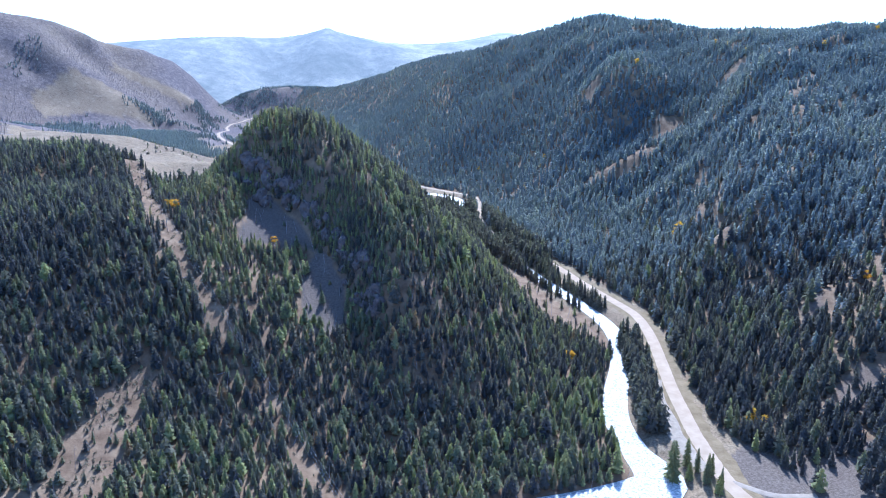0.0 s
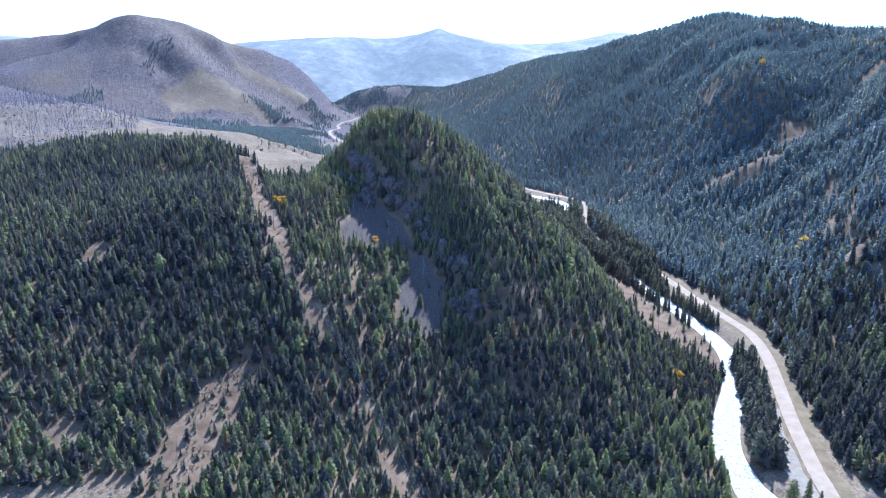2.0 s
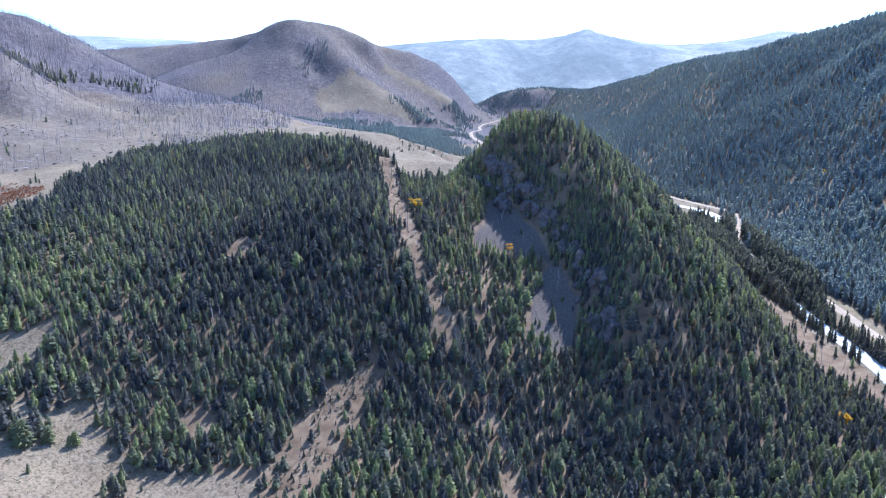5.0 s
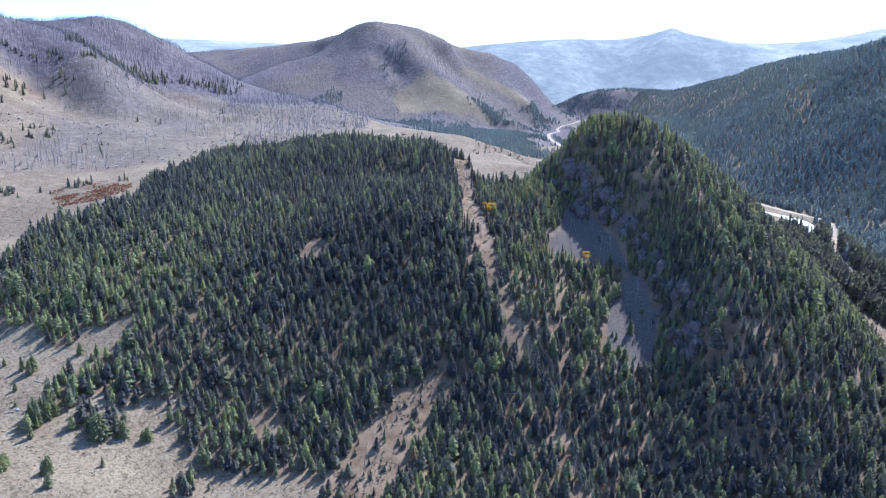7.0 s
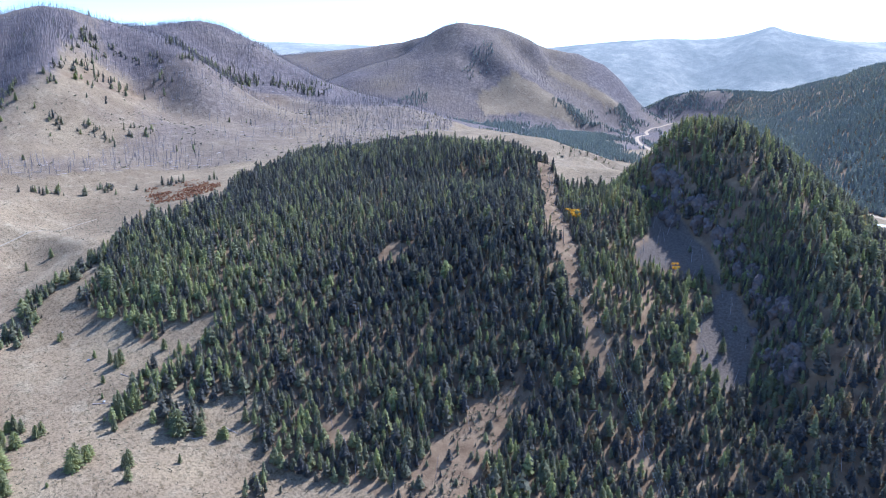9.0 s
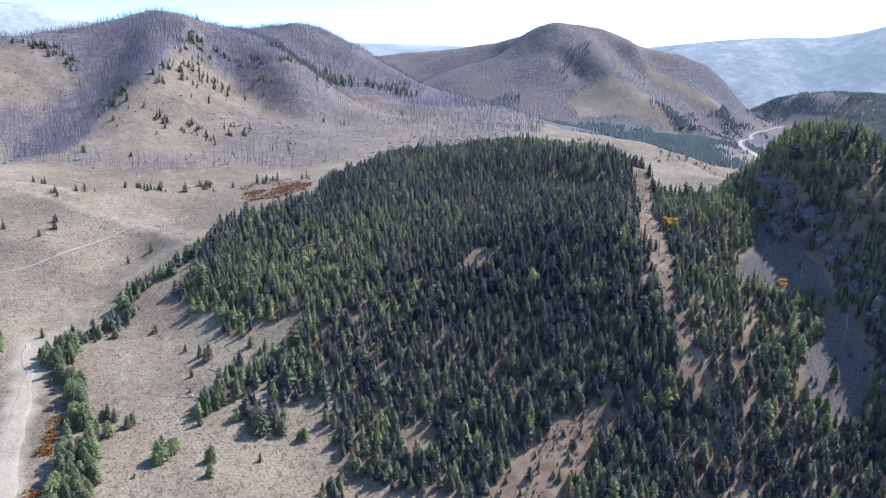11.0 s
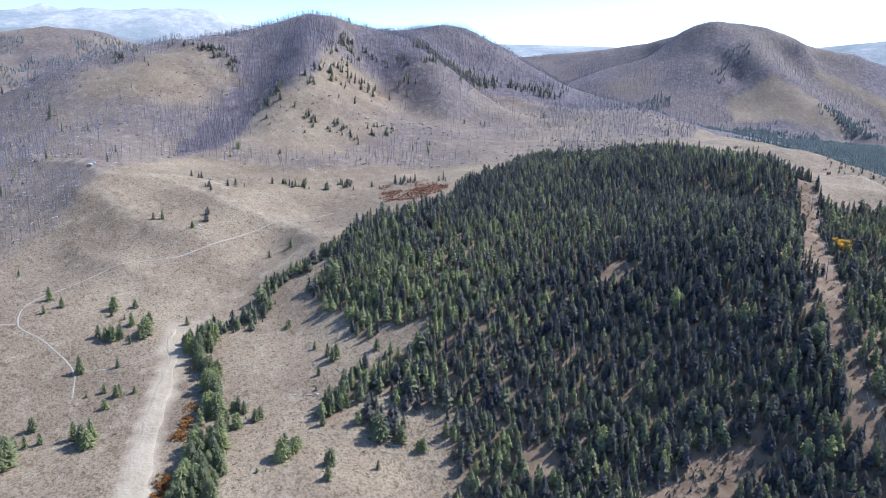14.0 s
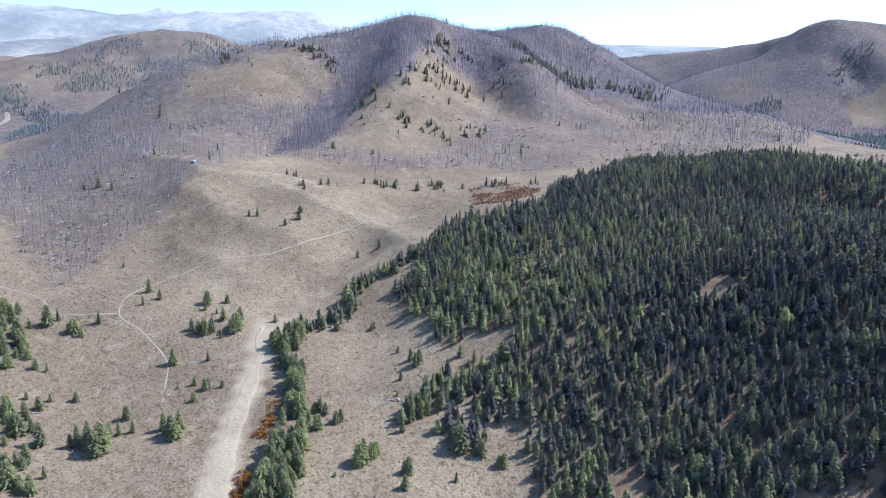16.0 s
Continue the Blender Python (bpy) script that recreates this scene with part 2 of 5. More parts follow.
# ---- landforms: crest, spur and valley lines (x, y, z) from which the relief is spanned ----
LANDFORMS = {
    "river_valley": ((40, 60, -2), (130, 180, -2), (150, 260, -2), (135, 355, 0), (140, 430, 0), (130, 500, 0), (108, 590, 0), (85, 690, 0), (62, 830, 1), (22, 1000, 3), (-60, 1120, 5), (-260, 1330, 12), (-430, 1610, 20), (-640, 2020, 26), (-635, 2230, 29), (-635, 2379, 36), (-840, 2500, 44)),
    "river_left_bank": ((-40, 90, 2), (20, 200, 1), (50, 285, 0), (75, 335, 1), (88, 400, 2), (80, 480, 2), (76, 560, 2), (58, 660, 2), (35, 800, 4), (-10, 990, 6)),
    "valley_right_foot": ((180, 300, 1), (172, 380, 2), (172, 450, 3), (178, 520, 3), (162, 600, 3), (146, 660, 3), (124, 740, 4), (98, 820, 5), (82, 920, 6), (76, 1020, 8), (15, 1170, 10)),
    "right_spur_near": ((250, 380, 24), (330, 440, 75), (460, 560, 150), (640, 760, 215), (800, 1000, 245), (900, 1350, 262)),
    "right_spur_mid": ((232, 540, 34), (300, 640, 74), (370, 790, 135), (420, 940, 192), (470, 1120, 232), (540, 1380, 254)),
    "right_gully": ((205, 470, 8), (290, 530, 40), (400, 680, 104), (500, 860, 170), (600, 1050, 225)),
    "right_gully_far": ((185, 660, 8), (235, 740, 30), (300, 870, 82), (350, 1000, 140), (390, 1120, 185)),
    "right_spur_far": ((170, 800, 14), (205, 880, 60), (235, 960, 110), (262, 1040, 186), (285, 1200, 235), (308, 1460, 295)),
    "right_crest": ((900, 1350, 276), (640, 1420, 262), (500, 1440, 255), (400, 1450, 268), (308, 1460, 296), (241, 1491, 271), (161, 1542, 248), (59, 1669, 223), (-82, 2019, 204), (-242, 2318, 166), (-384, 2521, 133)),
    "right_back": ((420, 1800, 215), (250, 2000, 180), (60, 2250, 150), (-120, 2500, 90), (-250, 2750, 70)),
    "right_flank": ((130, 1040, 45), (120, 1180, 95), (30, 1400, 112), (-90, 1600, 108), (-230, 1950, 98), (-400, 2250, 70)),
    "right_foot_far": ((-50, 1220, 18), (-180, 1390, 24), (-330, 1640, 30), (-540, 2030, 34), (-540, 2350, 36)),
    "knob_crest": ((-160, 592, 146), (-147, 590, 154), (-128, 582, 156), (-106, 564, 149), (-80, 532, 132), (-48, 494, 115), (-26, 452, 94), (-6, 412, 64), (4, 372, 37), (2, 330, 12)),
    "knob_cliff_edge": ((-162, 571, 134), (-141, 554, 133), (-109, 532, 127), (-68, 500, 119), (-45, 465, 104), (-33, 431, 87), (-28, 401, 68), (-24, 366, 44)),
    "knob_cliff_base": ((-165, 557, 104), (-147, 543, 100), (-115, 512, 87), (-88, 480, 74), (-67, 443, 58), (-53, 414, 43), (-42, 384, 29)),
    "knob_left_foot": ((-205, 610, 104), (-192, 590, 110), (-186, 568, 108), (-178, 548, 104)),
    "knob_right_flank": ((-110, 640, 130), (-58, 605, 113), (-15, 560, 90), (20, 520, 62), (42, 480, 40), (56, 440, 24), (64, 400, 10)),
    "bank_slope": ((-20, 700, 58), (18, 640, 42), (46, 590, 25), (68, 540, 12)),
    "knob_back": ((-150, 700, 90), (-120, 780, 50), (-60, 860, 14)),
    "cliff_foot": ((-128, 500, 84), (-106, 458, 64), (-84, 416, 45), (-64, 370, 27), (-46, 320, 12)),
    "saddle": ((-300, 560, 104), (-235, 520, 99), (-190, 492, 95), (-165, 530, 106)),
    "hill_power_line": ((-190, 492, 95), (-188, 450, 90), (-175, 415, 80), (-142, 385, 56), (-122, 345, 26), (-95, 295, 10), (-70, 250, 4)),
    "hill_clearing": ((-165, 350, 40), (-180, 310, 28), (-190, 265, 16)),
    "hill_crest": ((-212, 440, 100), (-250, 530, 112), (-330, 590, 122), (-400, 590, 118), (-470, 540, 108), (-500, 480, 100), (-520, 430, 94)),
    "hill_middle": ((-225, 395, 82), (-262, 392, 78), (-300, 385, 82), (-370, 400, 90), (-440, 380, 90), (-500, 360, 86)),
    "hill_lower": ((-205, 300, 28), (-255, 305, 46), (-310, 300, 58), (-370, 300, 70), (-430, 290, 74)),
    "hill_toe": ((-230, 240, 12), (-265, 196, 26), (-304, 216, 31), (-334, 240, 42), (-388, 246, 46), (-430, 250, 60)),
    "tan_hills": ((-270, 690, 112), (-300, 660, 113), (-220, 880, 52), (-160, 960, 20)),
    "tan_crest": ((-436, 776, 128), (-384, 771, 125), (-340, 770, 121), (-313, 781, 111), (-293, 800, 100), (-275, 828, 90)),
    "tan_back": ((-420, 900, 90), (-460, 1100, 70), (-520, 1300, 62), (-600, 1500, 55), (-640, 1800, 38)),
    "creek": ((-120, 40, 10), (-230, 90, 18), (-290, 135, 26), (-345, 160, 33), (-388, 182, 40), (-410, 205, 46), (-450, 235, 56), (-500, 270, 68), (-540, 320, 78), (-560, 380, 84)),
    "meadow_lower": ((-250, 20, 28), (-330, 60, 27), (-382, 76, 30), (-414, 129, 39), (-455, 108, 52), (-454, 173, 56), (-500, 60, 60)),
    "meadow_knolls": ((-560, 110, 62), (-550, 150, 66), (-526, 233, 86), (-560, 210, 88), (-600, 190, 98), (-668, 197, 117), (-715, 225, 124)),
    "meadow_swale": ((-596, 315, 97), (-626, 269, 106), (-660, 330, 104), (-734, 431, 123), (-700, 560, 112), (-600, 620, 108), (-560, 720, 110)),
    "burn_basin": ((-620, 500, 95), (-760, 620, 128), (-800, 760, 140), (-760, 900, 136), (-690, 1020, 122)),
    "burn_spur": ((-745, 370, 124), (-785, 410, 142), (-825, 450, 168), (-865, 490, 196), (-920, 528, 226), (-985, 570, 256), (-1068, 616, 288)),
    "burn_ravine": ((-980, 530, 232), (-930, 487, 200), (-882, 442, 168), (-852, 398, 144), (-796, 337, 129), (-735, 290, 117)),
    "burn_ravine_two": ((-1030, 690, 248), (-965, 655, 206), (-905, 640, 164), (-840, 640, 140), (-780, 620, 128)),
    "burn_spur_two": ((-800, 700, 150), (-845, 700, 182), (-890, 725, 205), (-960, 760, 226), (-1060, 790, 248)),
    "burn_ravine_three": ((-1080, 900, 228), (-1000, 880, 186), (-920, 860, 152), (-850, 830, 140)),
    "burn_spur_left": ((-780, 215, 130), (-862, 233, 136), (-930, 290, 180), (-977, 400, 218), (-1050, 350, 230), (-1085, 300, 214)),
    "peak_crest": ((-1250, 520, 255), (-1140, 560, 268), (-1080, 600, 285), (-1068, 616, 289), (-1060, 680, 272), (-1110, 780, 262), (-1180, 860, 268), (-1240, 960, 280), (-1290, 1050, 292), (-1250, 1110, 275), (-1190, 1160, 240), (-1110, 1160, 205), (-1020, 1130, 178), (-950, 1090, 165), (-880, 1110, 145), (-760, 1110, 122)),
    "peak_left_ridge": ((-1140, 560, 268), (-1110, 430, 238), (-1085, 300, 214), (-1060, 230, 190), (-1040, 170, 158), (-1010, 110, 124), (-960, 50, 100), (-800, -60, 80)),
    "behind_left_ridge": ((-1250, 420, 190), (-1250, 260, 150), (-1200, 120, 105)),
    "left_slope": ((-700, 40, 88), (-800, 80, 100), (-900, 110, 112), (-980, 130, 130)),
    "left_valley": ((-900, -180, 70), (-1200, -60, 80), (-1480, 30, 86)),
    "left_far_hill": ((-2279, -78, 177), (-2324, 25, 210), (-2364, 145, 246), (-2389, 241, 272), (-2419, 353, 307), (-2433, 470, 323), (-2427, 605, 315), (-2389, 719, 282), (-2354, 836, 264), (-2163, 1027, 221)),
    "left_far_foot": ((-1640, -120, 90), (-1660, 90, 92), (-1640, 260, 102)),
    "left_far_slope": ((-1880, -120, 128), (-1920, 60, 142), (-1960, 250, 160), (-2000, 480, 180), (-1850, 700, 170)),
    "left_far_back": ((-2800, 150, 226), (-2850, 700, 240), (-2800, 1100, 240)),
    "peak_back": ((-1500, 900, 200), (-1600, 1200, 190), (-1500, 1400, 150)),
    "high_peak_crest": ((-2300, 2150, 260), (-1865, 2002, 265), (-1696, 2019, 275), (-1532, 1998, 281), (-1386, 1957, 291), (-1287, 1941, 316), (-1238, 1937, 330), (-1191, 1944, 340), (-1152, 1956, 323), (-1110, 1986, 315), (-1066, 2050, 309), (-1020, 2118, 287), (-984, 2213, 263), (-940, 2275, 256), (-868, 2325, 218), (-821, 2367, 165)),
    "high_peak_spur": ((-1096, 1954, 302), (-1088, 1854, 260), (-1096, 1767, 221), (-1111, 1674, 181), (-1115, 1574, 144), (-1108, 1479, 115)),
    "high_peak_spur_right": ((-1085, 1960, 299), (-1029, 1911, 251), (-970, 1869, 206), (-899, 1843, 162), (-827, 1833, 124), (-751, 1834, 86), (-688, 1842, 63)),
    "high_peak_gully": ((-1041, 1824, 183), (-1005, 1729, 133), (-955, 1607, 85)),
    "high_peak_gully_mid": ((-1191, 1825, 251), (-1181, 1723, 205), (-1185, 1633, 170), (-1185, 1545, 139), (-1170, 1455, 111)),
    "high_peak_gully_right": ((-1032, 2045, 250), (-954, 2017, 192), (-863, 1982, 138), (-769, 1956, 98)),
    "high_peak_spur_left": ((-1372, 1906, 246), (-1413, 1786, 216), (-1426, 1671, 186), (-1414, 1561, 156)),
    "high_peak_gully_left": ((-1560, 1800, 196), (-1520, 1640, 150), (-1400, 1440, 112)),
    "high_peak_spur_east": ((-991, 2143, 242), (-901, 2118, 197), (-809, 2102, 150), (-735, 2082, 104)),
    "high_peak_foot": ((-1250, 1330, 104), (-1080, 1350, 96), (-920, 1440, 76), (-780, 1600, 58), (-720, 1800, 42), (-690, 2100, 34)),
    "low_dark_ridge": ((-349, 2519, 137), (-440, 2535, 132), (-537, 2547, 136), (-635, 2555, 131), (-708, 2566, 116), (-767, 2581, 90)),
    "far_valley": ((-1100, 2600, 60), (-950, 2700, 52), (-800, 2900, 50), (-560, 3100, 60), (-300, 3050, 80), (0, 2900, 110)),
    "far_crest": ((-1650, 3300, 292), (-1180, 3600, 346), (-1020, 3650, 356), (-880, 3720, 328), (-720, 3740, 362), (-640, 3720, 380), (-595, 3755, 404), (-520, 3760, 372), (-400, 3760, 335), (-280, 3760, 305), (-150, 3770, 280)),
    "far_spurs": ((-620, 3600, 330), (-560, 3420, 220), (-500, 3280, 130)),
    "far_gullies": ((-760, 3640, 300), (-740, 3420, 150), (-700, 3250, 85)),
    "far_gullies_right": ((-400, 3640, 280), (-380, 3420, 150), (-350, 3250, 95)),
    "far_spurs_right": ((-300, 3650, 315), (-230, 3420, 200), (-180, 3250, 130)),
    "far_gullies_left": ((-900, 3600, 300), (-830, 3350, 130), (-790, 3150, 75)),
    "far_spurs_left": ((-1000, 3480, 280), (-930, 3280, 180), (-880, 3100, 90)),
    "farthest": ((-1000, 4500, 300), (-100, 4600, 328), (200, 4500, 372), (340, 4480, 425), (430, 4470, 412), (520, 4450, 385), (1000, 4300, 330)),
    "far_plateau": ((-3750, 2650, 385), (-3300, 3100, 378), (-2900, 3480, 362), (-2600, 3700, 345), (-2200, 3900, 300)),
    "plateau_front": ((-2900, 2100, 220), (-2600, 2600, 230), (-2100, 3000, 230), (-1800, 2700, 220)),
    "range_crest": ((-4585, -211, 546), (-4594, 12, 553), (-4574, 167, 548), (-4539, 300, 547), (-4500, 435, 536), (-4456, 584, 510), (-4423, 683, 521), (-4397, 789, 560), (-4350, 886, 516), (-4325, 957, 545), (-4274, 1098, 533), (-4229, 1231, 545), (-4156, 1406, 548), (-4091, 1536, 550), (-4069, 1595, 526), (-4019, 1696, 471), (-3932, 1872, 451), (-3959, 2281, 416)),
    "left_far_second_ridge": ((-3180, -90, 295), (-3204, 89, 317), (-3209, 262, 339), (-3218, 405, 359), (-3204, 520, 362), (-3182, 656, 341)),
    "range_front": ((-3600, -100, 250), (-3550, 600, 260), (-3400, 1300, 260), (-3250, 1800, 260)),
    "saddle_back": ((-205, 590, 100), (-225, 630, 101), (-255, 675, 108)),
    "outer_edge": ((-5400, -300, 300), (-5350, 1100, 290), (-5000, 2200, 270), (-4300, 3300, 270), (-3300, 4250, 270), (-2000, 5000, 260), (-800, 5300, 260), (600, 5350, 260), (1800, 5100, 260)),
    "behind": ((0, -40, 45), (-150, -150, 70), (100, -150, 30), (0, -500, 160), (-500, -500, 150), (500, -300, 120)),
    "behind_right": ((500, 100, 130), (800, 300, 200), (1300, 800, 250), (1500, 1600, 240), (1100, 2600, 240)),
    "border": ((0, -4800, 260), (-3400, -3400, 300), (3400, -3400, 280), (4800, 0, 320), (3600, 3600, 260), (-2000, -1500, 200), (2000, -1500, 240), (-4800, -1500, 400)),
}


def samples():
    pts = []
    for line in LANDFORMS.values():
        for a, b in zip(line, line[1:]):
            a, b = np.array(a, float), np.array(b, float)
            length = np.hypot(*(b - a)[:2])
            far = np.hypot(*((a + b) / 2)[:2])
            n = max(1, int(length / max(22.0, 0.035 * far))) if line is not LANDFORMS["border"] else 1
            pts += [a + (b - a) * k / n for k in range(n)]
        pts.append(np.array(line[-1], float))
    pts = np.array(pts)
    keep = []
    for i, p in enumerate(pts):
        if all(np.hypot(*(pts[j] - p)[:2]) > 9 for j in keep):
            keep.append(i)
    return pts[keep]


MARKS = samples()


def span():
    n = len(MARKS)
    d = np.hypot(MARKS[:, None, 0] - MARKS[None, :, 0], MARKS[:, None, 1] - MARKS[None, :, 1])
    a = np.zeros((n + 3, n + 3))
    a[:n, :n] = np.sqrt(d * d + 8.0 ** 2)
    a[:n, :n] -= np.eye(n) * 1.5
    a[:n, n:] = np.column_stack([np.ones(n), MARKS[:, :2] / 1000])
    a[n:, :n] = a[:n, n:].T
    return np.linalg.solve(a, np.concatenate([MARKS[:, 2], np.zeros(3)]))


WEIGHTS = span()


def value_noise(x, y, seed):
    """Smooth noise from -1 to 1 on a unit lattice."""
    xi, yi = np.floor(x).astype(np.int64), np.floor(y).astype(np.int64)
    fx, fy = x - xi, y - yi
    fx, fy = fx * fx * (3 - 2 * fx), fy * fy * (3 - 2 * fy)

    def h(i, j):
        k = (i * 374761393 + j * 668265263 + seed * 974634777) & 0x7FFFFFFF
        k = ((k ^ (k >> 13)) * 1274126177) & 0x7FFFFFFF
        return ((k ^ (k >> 16)) & 0xFFFF) / 32767.5 - 1
    return (h(xi, yi) * (1 - fx) + h(xi + 1, yi) * fx) * (1 - fy) + (h(xi, yi + 1) * (1 - fx) + h(xi + 1, yi + 1) * fx) * fy


def fbm(x, y, size, seed, octaves=4):
    out, amp, total = 0, 1.0, 0.0
    for o in range(octaves):
        out = out + amp * value_noise(x / size + 17.3 * o, y / size - 9.1 * o, seed + o)
        total += amp
        size, amp = size / 2.03, amp * 0.5
    return out / total


def base_height(x, y):
    x, y = np.asarray(x, float), np.asarray(y, float)
    shape, x, y = x.shape, x.ravel(), y.ravel()
    out = np.empty(len(x))
    for s in range(0, len(x), 40000):
        xs, ys = x[s:s + 40000], y[s:s + 40000]
        d = np.hypot(xs[:, None] - MARKS[None, :, 0], ys[:, None] - MARKS[None, :, 1])
        out[s:s + 40000] = np.sqrt(d * d + 8.0 ** 2) @ WEIGHTS[:-3] + WEIGHTS[-3] + (xs * WEIGHTS[-2] + ys * WEIGHTS[-1]) / 1000
    return out.reshape(shape)


def right_spurs(x, y):
    """Parallel spurs that run down the mountainside across the river, -1 to 0.5."""
    along, across = 0.85 * x + 0.5 * y, -0.5 * x + 0.85 * y
    ridge = 0.5 - np.abs(fbm(along / 5.0, across, 85, 29, 3)) * 2.6
    return np.maximum(ridge, -1) * np.clip((x - 165) / 60, 0, 1) * np.clip((1500 - y) / 200, 0, 1)


def knoll_ridge(x, y):
    """Soft rounded ridges of the upper meadow, positive along their backs."""
    return 1.0 - 2.9 * np.abs(fbm(x, y, 110, 37, 2))


def rough(x, y, base):
    """Gullies and humps: none on the valley floor, strong on the steep far slopes."""
    r = np.hypot(x, y)
    amount = np.clip((base - 4) / 40, 0, 1) * np.clip(r / 1500, 0.12, 1.0) * (1 - 0.3 * np.clip((r - 2650) / 300, 0, 1))
    gully = 1 - np.abs(fbm(x, y, 260, 11, 4)) * 2.2
    spur = (0.5 - np.abs(fbm(x, y, 170, 23, 4)) * 2.4) * np.clip((r - 650) / 500, 0, 1) * np.clip((base - 40) / 60, 0, 1)
    amount = amount * (1 - 0.6 * np.clip((y - 1300) / 150, 0, 1) * np.clip((-450 - x) / 100, 0, 1))
    small = fbm(x, y, 45, 31, 3)
    knolls = np.clip((-400 - x) / 80, 0, 1) * np.clip((760 - np.hypot(x, y)) / 150, 0, 1) * np.clip((base - 45) / 15, 0, 1)
    small = small + 1.6 * knolls * knoll_ridge(x, y)
    return right_spurs(x, y) * 17.0 * np.clip((base - 12) / 30, 0, 1) + 0.62 * amount * (-9 * np.clip(gully, 0, 1) + 5 + 10 * fbm(x, y, 420, 5, 3) + (16 - 5 * np.clip((r - 1300) / 400, 0, 1)) * spur) + np.clip((base - 3) / 20, 0, 1) * 1.6 * small


# ---- plan of waters, roads and covers ----
RIVER = ((-150, 165), (-60, 222), (20, 262), (78, 284), (105, 300), (101, 329), (99, 360), (107, 397), (121, 440), (129, 482), (126, 525), (108, 590), (92, 640), (76, 700), (56, 790), (36, 880), (20, 970), (24, 1030), (2, 1075), (-50, 1110), (-140, 1185), (-265, 1335), (-400, 1540))
RIVER_WIDTH = ((200, 26), (300, 24), (330, 13), (480, 12), (540, 10), (800, 9), (960, 9), (1040, 15), (1200, 10), (1500, 8), (2400, 6))
ROAD = ((150, 160), (148, 220), (143, 270), (137, 296), (136, 335), (138, 363), (141, 395), (146, 431), (153, 485), (154, 530), (144, 567), (128, 617), (111, 675), (76, 770), (56, 830), (48, 910), (52, 1000), (42, 1060), (-20, 1132), (-120, 1215), (-250, 1365), (-370, 1510), (-440, 1560), (-545, 1735), (-610, 1920), (-615, 2020), (-645, 2110), (-640, 2230), (-635, 2379))


def smooth_line(pts, step):
    p = np.array(pts, float)
    p = np.vstack([2 * p[0] - p[1], p, 2 * p[-1] - p[-2]])
    out = []
    for i in range(1, len(p) - 2):
        a_, b_, c_, d_ = p[i - 1:i + 3]
        n = max(2, int(np.hypot(*(c_ - b_)[:2]) / step))
        t = np.linspace(0, 1, n, endpoint=False)[:, None]
        out.append(0.5 * (2 * b_ + (c_ - a_) * t + (2 * a_ - 5 * b_ + 4 * c_ - d_) * t ** 2 + (3 * b_ - a_ - 3 * c_ + d_) * t ** 3))
    return np.vstack(out + [p[-2][None]])


def beside(x, y, line, reach):
    """Distance to a line of points, and the nearest one's index; far places get reach."""
    x, y = np.asarray(x, float), np.asarray(y, float)
    dist, idx = np.full(x.shape, float(reach)), np.zeros(x.shape, int)
    box = (x > line[:, 0].min() - reach) & (x < line[:, 0].max() + reach) & (y > line[:, 1].min() - reach) & (y < line[:, 1].max() + reach)
    where = np.nonzero(box.ravel())[0]
    xr, yr = x.ravel()[where], y.ravel()[where]
    for s in range(0, len(where), 20000):
        d = np.hypot(xr[s:s + 20000, None] - line[None, :, 0], yr[s:s + 20000, None] - line[None, :, 1])
        k = d.argmin(1)
        dist.reshape(-1)[where[s:s + 20000]] = np.minimum(d[np.arange(len(k)), k], reach)
        idx.reshape(-1)[where[s:s + 20000]] = k
    return dist, idx


def inside(x, y, poly):
    x, y = np.asarray(x, float), np.asarray(y, float)
    hit = np.zeros(x.shape, bool)
    for (x1, y1), (x2, y2) in zip(poly, poly[1:] + poly[:1]):
        if y1 != y2:
            hit ^= ((y1 > y) != (y2 > y)) & (x < (x2 - x1) * (y - y1) / (y2 - y1) + x1)
    return hit


RIVER_LINE = smooth_line(RIVER, 5.0)
ROAD_LINE = smooth_line(ROAD, 5.0)
RIVER_HALF = np.interp(RIVER_LINE[:, 1], [w[0] for w in RIVER_WIDTH], [w[1] / 2 for w in RIVER_WIDTH])


def settle(line, drop):
    z = base_height(line[:, 0], line[:, 1])
    z = np.convolve(np.pad(z, 8, "edge"), np.ones(17) / 17, "valid")
    return z - drop


RIVER_Z = settle(RIVER_LINE, 1.6)
ROAD_Z = settle(ROAD_LINE, -0.3)


# backs of the low ridges in the upper meadow
KNOLL_BACKS = (((-735, 165), (-723, 171), (-669, 197), (-637, 208), (-622, 260), (-590, 285)), ((-620, 180), (-610, 190), (-573, 201), (-559, 212), (-545, 216)), ((-600, 252), (-584, 263), (-548, 285), (-517, 304), (-475, 304)), ((-470, 290), (-450, 240), (-428, 200)))


TAN_BACKS = (((-301, 609), (-284, 604), (-268, 609), (-255, 640), (-230, 655)), ((-330, 640), (-308, 655), (-290, 690), (-262, 705)))


